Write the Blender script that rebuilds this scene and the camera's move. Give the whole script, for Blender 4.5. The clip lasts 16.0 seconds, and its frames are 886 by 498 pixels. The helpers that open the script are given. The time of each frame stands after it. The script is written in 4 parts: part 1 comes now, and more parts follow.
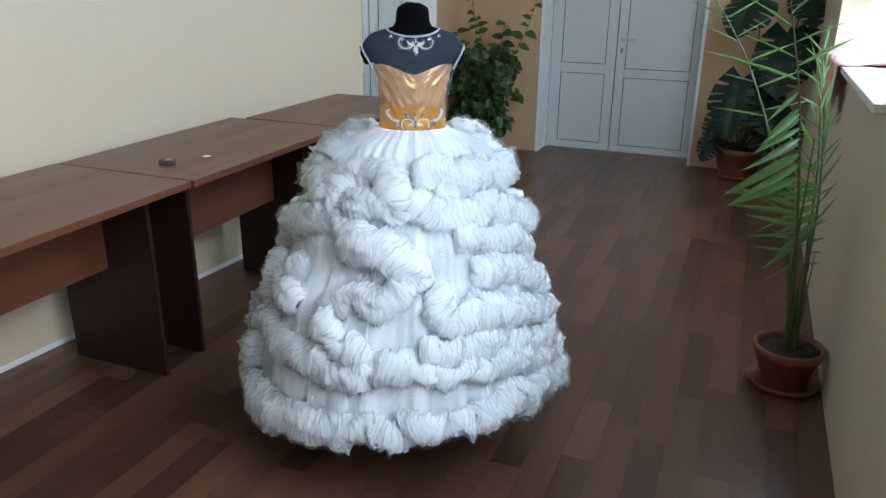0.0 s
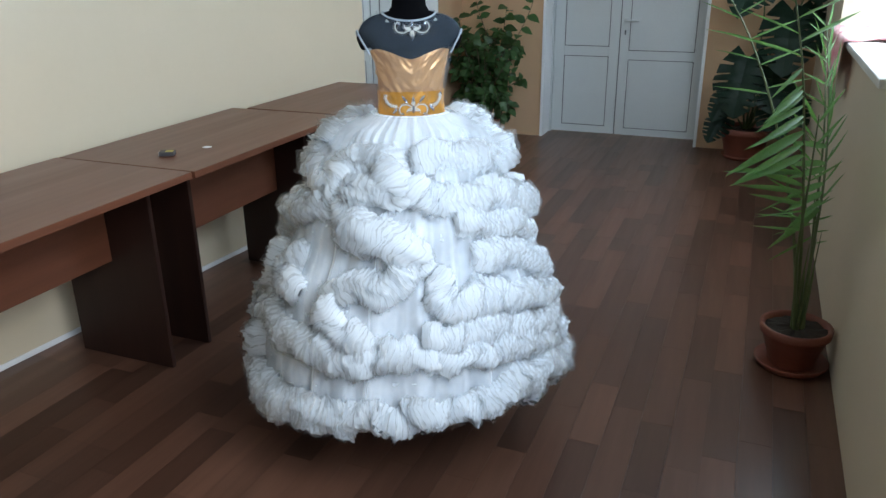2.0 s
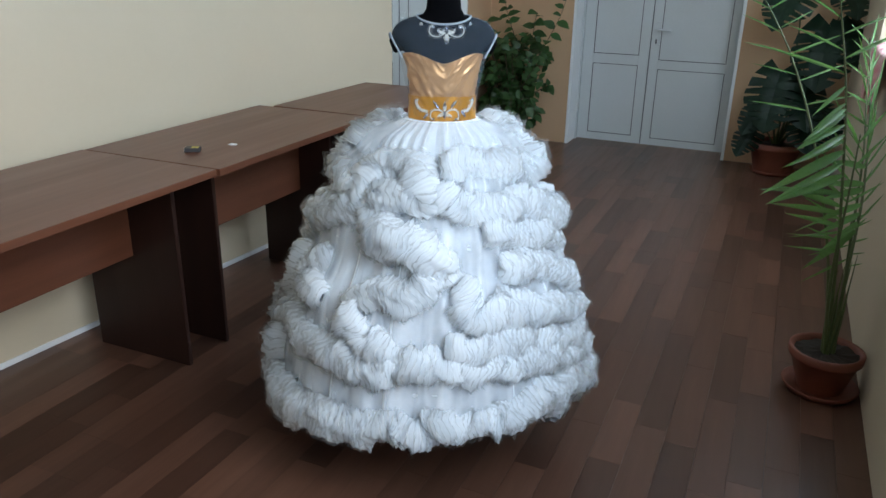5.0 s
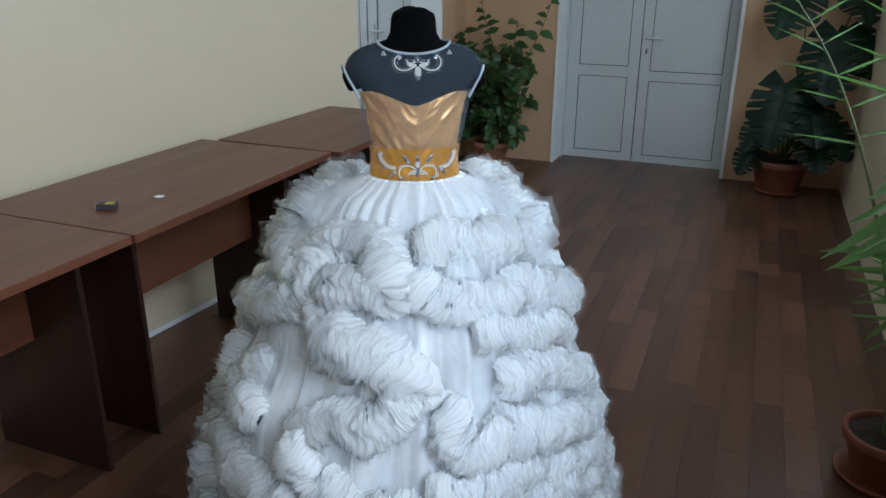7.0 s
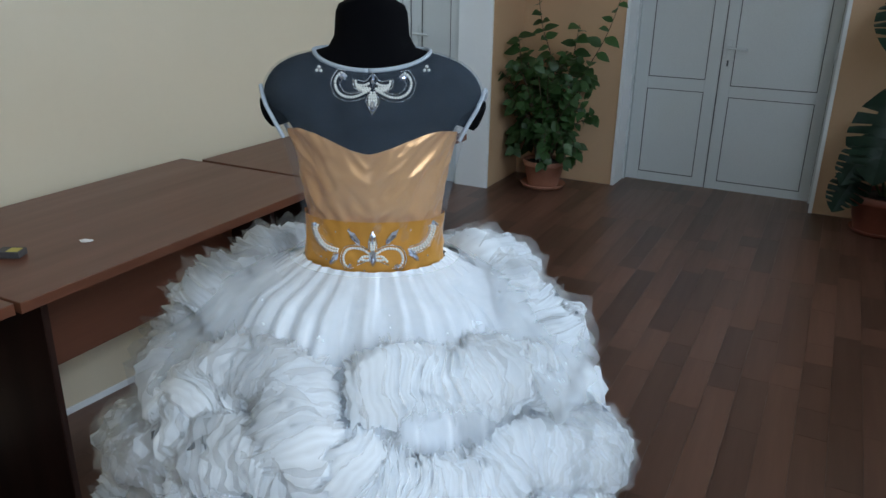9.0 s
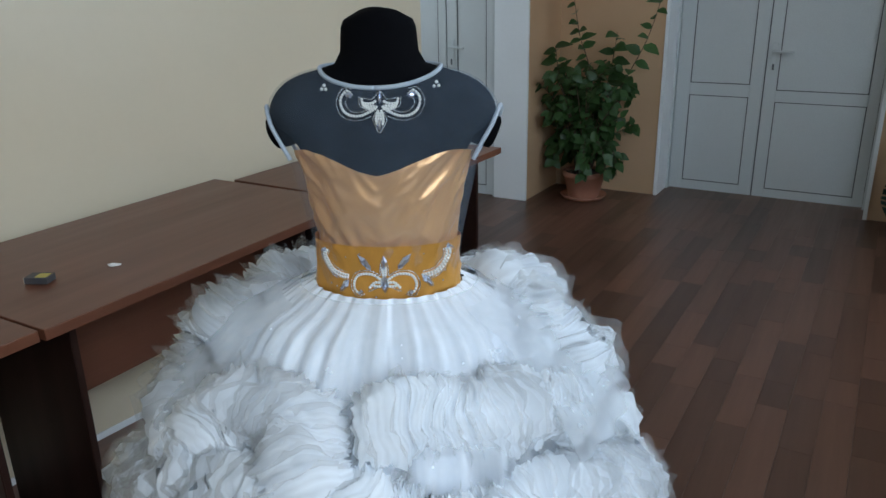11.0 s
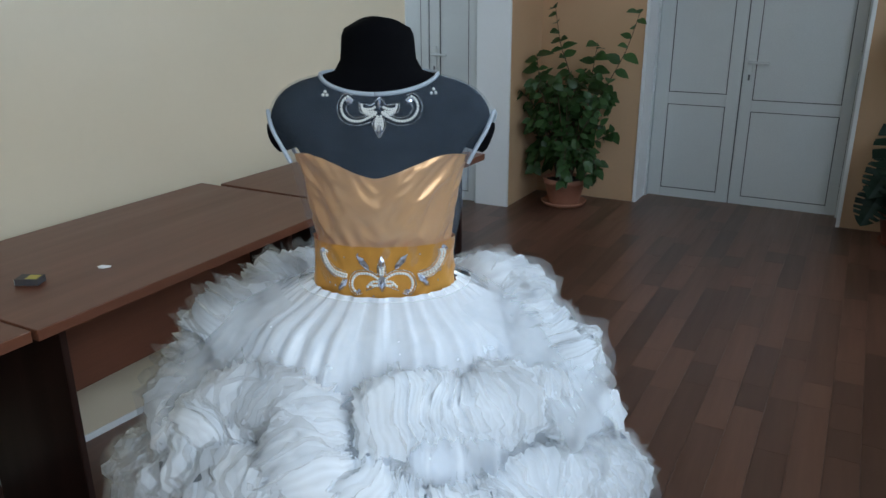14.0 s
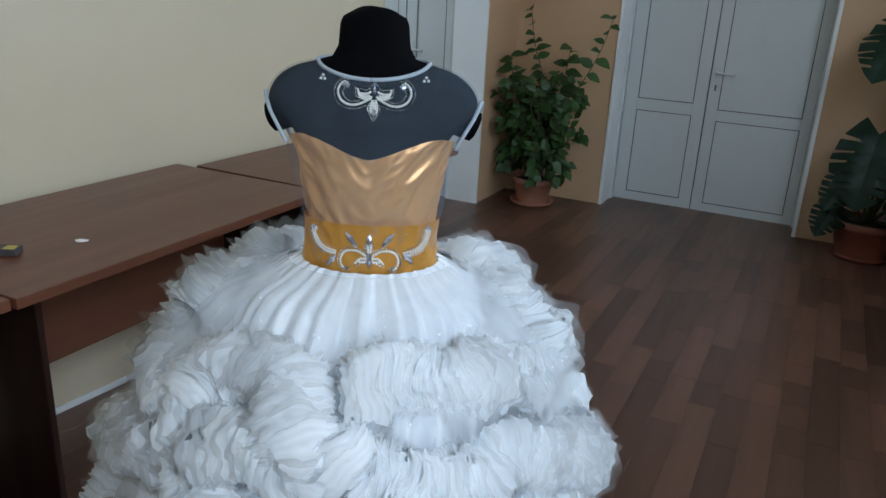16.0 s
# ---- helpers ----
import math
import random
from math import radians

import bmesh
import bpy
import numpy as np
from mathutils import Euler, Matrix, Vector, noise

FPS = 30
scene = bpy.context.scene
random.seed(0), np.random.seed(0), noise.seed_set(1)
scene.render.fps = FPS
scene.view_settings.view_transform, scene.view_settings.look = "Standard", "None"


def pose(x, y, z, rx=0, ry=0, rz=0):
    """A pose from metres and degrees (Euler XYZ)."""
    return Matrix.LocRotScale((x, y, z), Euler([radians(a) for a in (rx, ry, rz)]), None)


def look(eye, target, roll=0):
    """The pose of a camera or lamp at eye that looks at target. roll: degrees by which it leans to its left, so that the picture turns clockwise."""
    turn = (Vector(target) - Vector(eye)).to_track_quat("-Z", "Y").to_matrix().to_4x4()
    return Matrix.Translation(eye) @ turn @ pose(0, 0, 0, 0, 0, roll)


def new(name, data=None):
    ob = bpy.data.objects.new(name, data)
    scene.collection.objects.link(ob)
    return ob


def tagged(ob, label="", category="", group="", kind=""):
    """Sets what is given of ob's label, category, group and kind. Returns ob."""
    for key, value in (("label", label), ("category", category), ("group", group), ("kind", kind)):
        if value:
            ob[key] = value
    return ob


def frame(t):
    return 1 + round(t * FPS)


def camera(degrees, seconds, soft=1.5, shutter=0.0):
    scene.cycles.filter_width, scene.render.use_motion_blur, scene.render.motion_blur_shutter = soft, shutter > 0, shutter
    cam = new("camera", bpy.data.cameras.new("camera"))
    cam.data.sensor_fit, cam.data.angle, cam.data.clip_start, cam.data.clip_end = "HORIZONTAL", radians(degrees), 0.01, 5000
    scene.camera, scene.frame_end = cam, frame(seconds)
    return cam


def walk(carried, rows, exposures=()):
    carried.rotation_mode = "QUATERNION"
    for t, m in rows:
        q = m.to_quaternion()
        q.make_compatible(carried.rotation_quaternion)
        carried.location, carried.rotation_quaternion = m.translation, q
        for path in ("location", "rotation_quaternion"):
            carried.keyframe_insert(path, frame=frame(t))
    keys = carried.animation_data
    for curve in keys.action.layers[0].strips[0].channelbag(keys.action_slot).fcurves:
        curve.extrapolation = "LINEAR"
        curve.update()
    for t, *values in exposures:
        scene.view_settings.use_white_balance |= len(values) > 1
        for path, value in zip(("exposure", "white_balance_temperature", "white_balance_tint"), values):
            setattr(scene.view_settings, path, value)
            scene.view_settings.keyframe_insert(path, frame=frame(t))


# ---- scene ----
cam = camera(61.0, 16.0)
PATH = [
    (0, (0.036, 0.57, 1.408), (-0.66, 2.314, 0.721), 0.7),
    (0.5, (0.038, 0.566, 1.411), (-0.664, 2.298, 0.699), 0.2),
    (1, (0.044, 0.578, 1.401), (-0.643, 2.312, 0.68), -0.4),
    (1.5, (0.054, 0.585, 1.404), (-0.648, 2.319, 0.698), -0.7),
    (2, (0.053, 0.586, 1.398), (-0.661, 2.311, 0.681), -0.7),
    (2.5, (0.056, 0.589, 1.398), (-0.656, 2.321, 0.698), -0.9),
    (3, (0.053, 0.588, 1.399), (-0.668, 2.318, 0.699), -0.8),
    (3.5, (0.041, 0.581, 1.399), (-0.689, 2.304, 0.693), -0.0),
    (6, (-0.073, 0.761, 1.404), (-0.831, 2.47, 0.694), 1.2),
    (6.5, (-0.18, 0.959, 1.415), (-0.86, 2.728, 0.779), -0.8),
    (7, (-0.201, 1.113, 1.406), (-0.907, 2.848, 0.706), 0.3),
    (7.5, (-0.188, 1.348, 1.403), (-1.073, 2.998, 0.698), 0.7),
    (8, (-0.212, 1.513, 1.395), (-1.094, 3.145, 0.648), 0.6),
    (8.5, (-0.289, 1.635, 1.371), (-1.125, 3.286, 0.613), 0.8),
    (9, (-0.325, 1.721, 1.361), (-1.177, 3.392, 0.668), 1.1),
    (11.5, (-0.317, 1.787, 1.357), (-1.288, 3.405, 0.694), -1.3),
    (12, (-0.329, 1.788, 1.368), (-1.26, 3.421, 0.687), -1.1),
    (12.5, (-0.34, 1.79, 1.375), (-1.269, 3.431, 0.708), -1.3),
    (13, (-0.339, 1.775, 1.373), (-1.255, 3.435, 0.736), -0.6),
    (13.5, (-0.331, 1.765, 1.369), (-1.238, 3.427, 0.725), -0.3),
    (14, (-0.318, 1.745, 1.362), (-1.234, 3.402, 0.715), -0.3),
    (14.5, (-0.307, 1.717, 1.352), (-1.198, 3.378, 0.682), -0.6),
    (15, (-0.314, 1.691, 1.36), (-1.209, 3.367, 0.736), 0.8),
    (15.5, (-0.312, 1.684, 1.365), (-1.155, 3.385, 0.734), 2.3),
    (16, (-0.315, 1.682, 1.359), (-1.144, 3.381, 0.707), 3.0),
]
walk(cam, [(t, look(eye, target, roll)) for t, eye, target, roll in PATH],
     [(0.0, 0.2), (3.5, 0.17), (7.0, -0.17), (8.5, -0.34), (9.0, -0.34), (16.0, -0.31)])

# ---- world, daylight ----
world = bpy.data.worlds.new("overcast_sky")
scene.world = world
world.use_nodes = True
wn = world.node_tree
sky = wn.nodes.new("ShaderNodeTexSky")
sky.sky_type = 'NISHITA'
sky.sun_disc = False
sky.sun_elevation = radians(38)
sky.sun_rotation = radians(100)
sky.air_density = 1.6
sky.dust_density = 3.0
wn.nodes["Background"].inputs["Strength"].default_value = 0.15
wn.links.new(sky.outputs[0], wn.nodes["Background"].inputs["Color"])


def window_light(name, y0, y1, z0, z1, watts):
    """Daylight of the sky, in a window's opening of the long outer wall."""
    lamp = bpy.data.lights.new(name, 'AREA')
    lamp.shape = 'RECTANGLE'
    lamp.size, lamp.size_y = (z1 - z0) * 0.85, y1 - y0
    lamp.energy = watts
    lamp.color = (0.645, 0.815, 1.0)
    ob = new(name, lamp)
    ob.matrix_world = pose(0.63, (y0 + y1) / 2, (z0 + z1) / 2 + 0.06, 0, 70, 0)
    return ob


window_light("window_daylight", 3.32, 5.2, 1.1, 2.45, 74)
window_light("window_daylight", 0.3, 1.9, 1.1, 2.45, 50)
window_light("window_daylight", -2.3, -0.7, 1.1, 2.45, 8)

# Fill lamp added out of view in the corridor, to brighten the white wall.
corridor_fill = window_light("corridor_fill_light", 4.97, 6.03, 1.02, 2.28, 10)
corridor_fill.matrix_world = pose(-3.78, 5.5, 1.65, 0, -78, 0)


# ---- materials ----
def material(name, colour, rough=0.6, second=None, scale=6.0, amount=0.35, fine=120.0, bump=0.08, metal=0.0,
             stretch=(1, 1, 1), spec=0.5, random_value=0.0, coat=0.0, sheen=0.0, islands=False, grainy=None):
    """A surface with broad stains and fine grain, in metres."""
    m = bpy.data.materials.new(name)
    m.use_nodes = True
    nt = m.node_tree
    b = nt.nodes["Principled BSDF"]
    tc = nt.nodes.new("ShaderNodeTexCoord")
    mp = nt.nodes.new("ShaderNodeMapping")
    mp.inputs["Scale"].default_value = stretch
    nt.links.new(tc.outputs["Object"], mp.inputs["Vector"])
    big = nt.nodes.new("ShaderNodeTexNoise")
    big.inputs["Scale"].default_value = scale
    big.inputs["Detail"].default_value = 4
    small = nt.nodes.new("ShaderNodeTexNoise")
    small.inputs["Scale"].default_value = fine
    small.inputs["Detail"].default_value = 3
    nt.links.new(mp.outputs[0], big.inputs["Vector"])
    nt.links.new(mp.outputs[0], small.inputs["Vector"])
    mix = nt.nodes.new("ShaderNodeMix")
    mix.data_type = 'RGBA'
    second = second or tuple(c * 0.72 for c in colour)
    mix.inputs["A"].default_value = (*colour, 1)
    mix.inputs["B"].default_value = (*second, 1)
    ramp = nt.nodes.new("ShaderNodeMapRange")
    ramp.inputs["From Min"].default_value = 0.35
    ramp.inputs["From Max"].default_value = 0.72
    ramp.inputs["To Max"].default_value = amount
    nt.links.new(big.outputs["Fac"], ramp.inputs["Value"])
    nt.links.new(ramp.outputs[0], mix.inputs["Factor"])
    hsv = nt.nodes.new("ShaderNodeHueSaturation")
    grain = nt.nodes.new("ShaderNodeMapRange")
    grainy = amount * 0.35 if grainy is None else grainy
    grain.inputs["To Min"].default_value = 1 - grainy
    grain.inputs["To Max"].default_value = 1 + grainy
    nt.links.new(small.outputs["Fac"], grain.inputs["Value"])
    if random_value:
        info = nt.nodes.new("ShaderNodeNewGeometry" if islands else "ShaderNodeObjectInfo")
        rv = nt.nodes.new("ShaderNodeMapRange")
        rv.inputs["To Min"].default_value = 1 - random_value
        rv.inputs["To Max"].default_value = 1 + random_value
        nt.links.new(info.outputs["Random Per Island" if islands else "Random"], rv.inputs["Value"])
        mul = nt.nodes.new("ShaderNodeMath")
        mul.operation = 'MULTIPLY'
        nt.links.new(grain.outputs[0], mul.inputs[0])
        nt.links.new(rv.outputs[0], mul.inputs[1])
        nt.links.new(mul.outputs[0], hsv.inputs["Value"])
    else:
        nt.links.new(grain.outputs[0], hsv.inputs["Value"])
    nt.links.new(mix.outputs["Result"], hsv.inputs["Color"])
    nt.links.new(hsv.outputs[0], b.inputs["Base Color"])
    rr = nt.nodes.new("ShaderNodeMapRange")
    rr.inputs["To Min"].default_value = max(0.02, rough - 0.08)
    rr.inputs["To Max"].default_value = min(1, rough + 0.1)
    nt.links.new(big.outputs["Fac"], rr.inputs["Value"])
    nt.links.new(rr.outputs[0], b.inputs["Roughness"])
    b.inputs["Metallic"].default_value = metal
    b.inputs["Specular IOR Level"].default_value = spec
    b.inputs["Coat Weight"].default_value = coat
    b.inputs["Sheen Weight"].default_value = sheen
    if bump:
        bp = nt.nodes.new("ShaderNodeBump")
        bp.inputs["Strength"].default_value = bump
        bp.inputs["Distance"].default_value = 0.004
        nt.links.new(small.outputs["Fac"], bp.inputs["Height"])
        nt.links.new(bp.outputs[0], b.inputs["Normal"])
    return m


CREAM = material("cream_wall_paint", (0.68, 0.58, 0.43), 0.36, (0.60, 0.52, 0.38), 0.9, 0.6, 40, 0.02, grainy=0.015)
PEACH = material("peach_wall_paint", (0.62, 0.41, 0.25), 0.5, (0.54, 0.34, 0.19), 1.2, 0.6, 40, 0.02, grainy=0.02)
WHITEWALL = material("white_wall_paint", (0.86, 0.88, 0.89), 0.5, (0.80, 0.82, 0.83), 2.0, 0.4, 60, 0.03, grainy=0.02)
CEIL = material("ceiling_paint", (0.78, 0.77, 0.74), 0.8, None, 2.0, 0.2, 60, 0.1)
PVC = material("white_plastic_door", (0.61, 0.64, 0.64), 0.35, (0.55, 0.58, 0.58), 3.0, 0.4, 200, 0.02)
# Dark grey of the seals; also paints the shade in door grooves and gaps.
SEALSHADE = material("grey_seal_and_gap_shade", (0.12, 0.125, 0.13), 0.6)
STEEL = material("brushed_steel", (0.55, 0.55, 0.55), 0.3, None, 10, 0.2, 300, 0.02, metal=1.0)
UNDER = material("dark_subfloor", (0.07, 0.042, 0.028), 0.8)
SILLW = material("window_sill_paint", (0.78, 0.78, 0.76), 0.4, None, 4, 0.3)
OUT = material("outside_ground", (0.12, 0.14, 0.08), 0.9, None, 0.5, 0.5, 8, 0.2)


def wood(name, colour, second, rough, along, random_value=0.0, ring=14.0, spec=0.5, islands=False):
    """Wood grain drawn out along one axis (0 x, 1 y, 2 z)."""
    st = [1.0, 1.0, 1.0]
    st[along] = 0.06
    return material(name, colour, rough, second, ring, 0.8, 160, 0.03, grainy=0.12, stretch=tuple(st), random_value=random_value, spec=spec, islands=islands)


DESK = wood("reddish_brown_laminate", (0.142, 0.050, 0.026), (0.098, 0.033, 0.017), 0.36, 1)
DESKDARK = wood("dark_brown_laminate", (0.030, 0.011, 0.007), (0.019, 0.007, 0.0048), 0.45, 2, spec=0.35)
PLANK = wood("brown_laminate_plank", (0.115, 0.054, 0.035), (0.077, 0.035, 0.022), 0.31, 1, 0.38, 22.0, spec=0.5)
PLANKJOIN = wood("brown_laminate_plank_far", (0.115, 0.054, 0.035), (0.077, 0.035, 0.022), 0.31, 1, 0.38, 22.0, spec=0.5, islands=True)


# ---- building helpers ----
def finish(bm, name, mat, smooth=False, outward=True):
    me = bpy.data.meshes.new(name)
    if outward:
        bmesh.ops.recalc_face_normals(bm, faces=bm.faces)
    if smooth:
        for f in bm.faces:
            f.smooth = True
    bm.to_mesh(me)
    bm.free()
    for m in (mat if isinstance(mat, (list, tuple)) else [mat]):
        me.materials.append(m)
    return me


def part(name, bm, mat, parent=None, label="", smooth=False, outward=True):
    ob = new(name, finish(bm, name, mat, smooth, outward))
    if parent is not None:
        ob.parent = parent
    if label:
        tagged(ob, label)
    return ob


def base(name, m, label, category, group="", kind=""):
    ob = new(name)
    ob.empty_display_size = 0.1
    ob.matrix_world = m
    return tagged(ob, label, category, group, kind)


def box(bm, x0, x1, y0, y1, z0, z1, bevel=0.0):
    made = bmesh.ops.create_cube(bm, size=1.0)
    for v in made["verts"]:
        v.co = Vector((x0 + (v.co.x + 0.5) * (x1 - x0), y0 + (v.co.y + 0.5) * (y1 - y0), z0 + (v.co.z + 0.5) * (z1 - z0)))
    if bevel:
        edges = list({e for v in made["verts"] for e in v.link_edges})
        bmesh.ops.bevel(bm, geom=edges, offset=bevel, segments=2, affect='EDGES', profile=0.6)
    return made


def block(name, x0, x1, y0, y1, z0, z1, mat, parent=None, label="", bevel=0.0):
    bm = bmesh.new()
    box(bm, x0, x1, y0, y1, z0, z1, bevel)
    return part(name, bm, mat, parent, label)


def lathe(bm, profile, steps=32, cx=0.0, cy=0.0, closed=True):
    """Turns (radius, z) pairs round the z axis."""
    rings = []
    for r, z in profile:
        rings.append([bm.verts.new((cx + r * math.cos(2 * math.pi * i / steps), cy + r * math.sin(2 * math.pi * i / steps), z)) for i in range(steps)])
    for a, b in zip(rings, rings[1:]):
        for i in range(steps):
            j = (i + 1) % steps
            bm.faces.new((a[i], a[j], b[j], b[i]))
    if closed:
        bm.faces.new(rings[0])
        bm.faces.new(rings[-1])
    return rings


def tube(bm, pts, radii, steps=6):
    """A round tapering stem through the points."""
    pts = [Vector(p) for p in pts]
    rings = []
    for i, p in enumerate(pts):
        d = (pts[min(i + 1, len(pts) - 1)] - pts[max(i - 1, 0)]).normalized()
        a = d.orthogonal().normalized() if not rings else (rings_a - d * rings_a.dot(d)).normalized()
        rings_a = a
        b = d.cross(a)
        r = radii[i] if isinstance(radii, (list, tuple)) else radii
        rings.append([bm.verts.new(p + a * r * math.cos(2 * math.pi * k / steps) + b * r * math.sin(2 * math.pi * k / steps)) for k in range(steps)])
    for a, b in zip(rings, rings[1:]):
        for k in range(steps):
            bm.faces.new((a[k], a[(k + 1) % steps], b[(k + 1) % steps], b[k]))
    bm.faces.new(rings[0])
    bm.faces.new(rings[-1])


def spline(pts, n):
    """n points on a smooth curve through pts."""
    pts = [Vector(p) for p in pts]
    out = []
    segs = len(pts) - 1
    for i in range(n):
        s = i / (n - 1) * segs
        k = min(int(s), segs - 1)
        f = s - k
        p0, p1, p2, p3 = pts[max(k - 1, 0)], pts[k], pts[k + 1], pts[min(k + 2, segs)]
        out.append(0.5 * ((2 * p1) + (p2 - p0) * f + (2 * p0 - 5 * p1 + 4 * p2 - p3) * f * f + (3 * p1 - p0 - 3 * p2 + p3) * f ** 3))
    return out


# ---- the room ----
EAST, NORTH, DOORPLANE, SOUTH, TOP = 0.43, 6.72, 6.955, -3.0, 2.9


def prism(name, outline, z0, z1, mat, label, category="wall"):
    bm = bmesh.new()
    low = [bm.verts.new((x, y, z0)) for x, y in outline]
    high = [bm.verts.new((x, y, z1)) for x, y in outline]
    bm.faces.new(low)
    bm.faces.new(high)
    for i in range(len(low)):
        j = (i + 1) % len(low)
        bm.faces.new((low[i], low[j], high[j], high[i]))
    return tagged(part(name, bm, mat), label, category, kind="structure")


def west_x(y):
    return -2.393 + 0.0708 * (y - 2.243)


floor = tagged(block("floor", -3.8, 0.42, SOUTH, 7.2, -0.12, -0.0125, UNDER), "brown wood-look plank floor, slightly glossy", "floor", kind="structure")
tagged(block("ceiling", -4.0, 0.85, SOUTH - 0.2, 7.4, TOP, TOP + 0.15, CEIL), "plain white painted ceiling", "ceiling", kind="structure")
wall_west = prism("wall_west", [(west_x(SOUTH), SOUTH), (west_x(4.82), 4.82), (west_x(4.82) - 0.2, 4.82), (west_x(SOUTH) - 0.2, SOUTH)],
                  -0.1, TOP, CREAM, "cream painted plaster wall with faint sheen")
prism("wall_corridor_south", [(-3.7, 4.6), (-2.46, 4.6), (-2.46, 4.8), (-3.7, 4.8)], -0.1, TOP, CREAM, "cream painted corridor wall")
prism("wall_south", [(-3.1, SOUTH - 0.2), (0.85, SOUTH - 0.2), (0.85, SOUTH), (-3.1, SOUTH)], -0.1, TOP, CREAM, "cream painted end wall")


prism("baseboard", [(west_x(SOUTH) + 0.001, SOUTH), (west_x(4.81) + 0.001, 4.81), (west_x(4.81) + 0.007, 4.81), (west_x(SOUTH) + 0.007, SOUTH)], 0.0005, 0.022, WHITEWALL, "narrow white strip along the wall's foot", "baseboard")


def wall_pieces(name, boxes, mat, label):
    bm = bmesh.new()
    for b in boxes:
        box(bm, *b)
    return tagged(part(name, bm, mat), label, "wall", kind="structure")


# Unseen closing wall; its opening is added to let the fill lamp in.
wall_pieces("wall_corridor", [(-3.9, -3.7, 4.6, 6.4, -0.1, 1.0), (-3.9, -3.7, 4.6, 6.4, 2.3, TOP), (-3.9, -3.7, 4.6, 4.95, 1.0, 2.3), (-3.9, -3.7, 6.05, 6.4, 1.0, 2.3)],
            CREAM, "unseen cream corridor wall with an added opening for a fill lamp")
# end wall with the double door's deep opening
wall_pieces("wall_north", [(-2.29, -1.585, NORTH, 7.1, -0.1, TOP), (-0.325, EAST, NORTH, 7.1, -0.1, TOP), (-1.585, -0.325, NORTH, 7.1, 2.12, TOP)],
            PEACH, "peach painted end wall with a deep door recess")
wall_pieces("wall_recess_side", [(-2.49, -2.29, 6.21, 7.1, -0.1, TOP)], PEACH, "peach painted side of the projecting wall")
wall_pieces("wall_white", [(-2.52, -2.288, 6.19, 6.208, -0.1, TOP), (-3.7, -3.32, 6.19, 6.4, -0.1, TOP), (-3.32, -2.52, 6.19, 6.4, 2.1, TOP), (-2.52, -2.49, 6.209, 6.4, -0.1, TOP)],
            WHITEWALL, "white painted wall beside a white door")

# outer wall with three window openings
WIN = ((-2.35, -0.65), (0.25, 1.95), (3.25, 5.25))
SILL, HEAD, OUTER = 1.02, 2.5, 0.80
bits = [(EAST, OUTER, SOUTH, 7.1, -0.1, SILL), (EAST, OUTER, SOUTH, 7.1, HEAD, TOP)]
ys = [SOUTH] + [v for w in WIN for v in w] + [7.1]
for a, b in zip(ys[::2], ys[1::2]):
    bits.append((EAST, OUTER, a, b, SILL, HEAD))
wall_pieces("wall_east", bits, CREAM, "cream painted outer wall with deep window openings")

# white linings of the door recess
lining = base("door_lining", pose(0, 0, 0), "white painted lining of the deep door recess", "door frame", kind="structure")
block("jamb", -1.588, -1.566, NORTH - 0.012, DOORPLANE - 0.02, 0, 2.1, WHITEWALL, lining)
block("jamb", -0.344, -0.322, NORTH - 0.012, DOORPLANE - 0.02, 0, 2.1, WHITEWALL, lining)
block("jamb", -1.588, -0.322, NORTH - 0.012, DOORPLANE - 0.02, 2.1, 2.122, WHITEWALL, lining)


def panel_leaf(door, x0, x1, y, height, panels, flip=1):
    """One plastic door leaf that faces -y, its panels set in behind dark strips: seals, with the grooves' shade painted
    in.
    """
    leaf_bm = bmesh.new()
    px0, px1 = panels[0][0], panels[0][1]
    box(leaf_bm, x0, px0, y, y + 0.045, 0.008, height, 0.003)
    box(leaf_bm, px1, x1, y, y + 0.045, 0.008, height, 0.003)
    zs = [0.008] + [v for p in panels for v in (p[2], p[3])] + [height]
    for a, b in zip(zs[::2], zs[1::2]):
        box(leaf_bm, px0, px1, y + 0.0005, y + 0.044, a, b)
    leaf = part("leaf", leaf_bm, PVC, door)
    for a, b, c, d in panels:
        block("panel", a + 0.004, b - 0.004, y + 0.006, y + 0.036, c + 0.004, d - 0.004, PVC, leaf)
        seal_and_gap_shade = bmesh.new()
        w = 0.0055
        for q in ((a, a + w, c, d), (b - w, b, c, d), (a + w, b - w, c, c + w), (a + w, b - w, d - w, d)):
            box(seal_and_gap_shade, q[0], q[1], y + 0.002, y + 0.03, q[2], q[3])
        part("seal_and_gap_shade", seal_and_gap_shade, SEALSHADE, leaf, "thin dark seal and painted groove shade round the panel")
    return leaf


def lever(door, x, y, z, way):
    hb = bmesh.new()
    box(hb, x - 0.016, x + 0.016, y - 0.009, y, z - 0.13, z + 0.05, 0.004)
    part("handle_plate", hb, PVC, door)
    hb = bmesh.new()
    tube(hb, spline([(x, y - 0.005, z), (x, y - 0.045, z), (x + way * 0.03, y - 0.055, z), (x + way * 0.115, y - 0.055, z - 0.004)], 12), 0.0085, 8)
    part("handle", hb, PVC, door, "white lever handle", True)
    hb = bmesh.new()
    box(hb, x - 0.006, x + 0.006, y - 0.0115, y - 0.008, z - 0.115, z - 0.078, 0.002)
    part("keyhole", hb, SEALSHADE, door)


def hinge(door, x, y, z):
    hb = bmesh.new()
    lathe(hb, [(0.008, z - 0.05), (0.009, z - 0.048), (0.009, z + 0.048), (0.008, z + 0.05)], 10, x, y)
    part("hinge", hb, PVC, door, "", True)


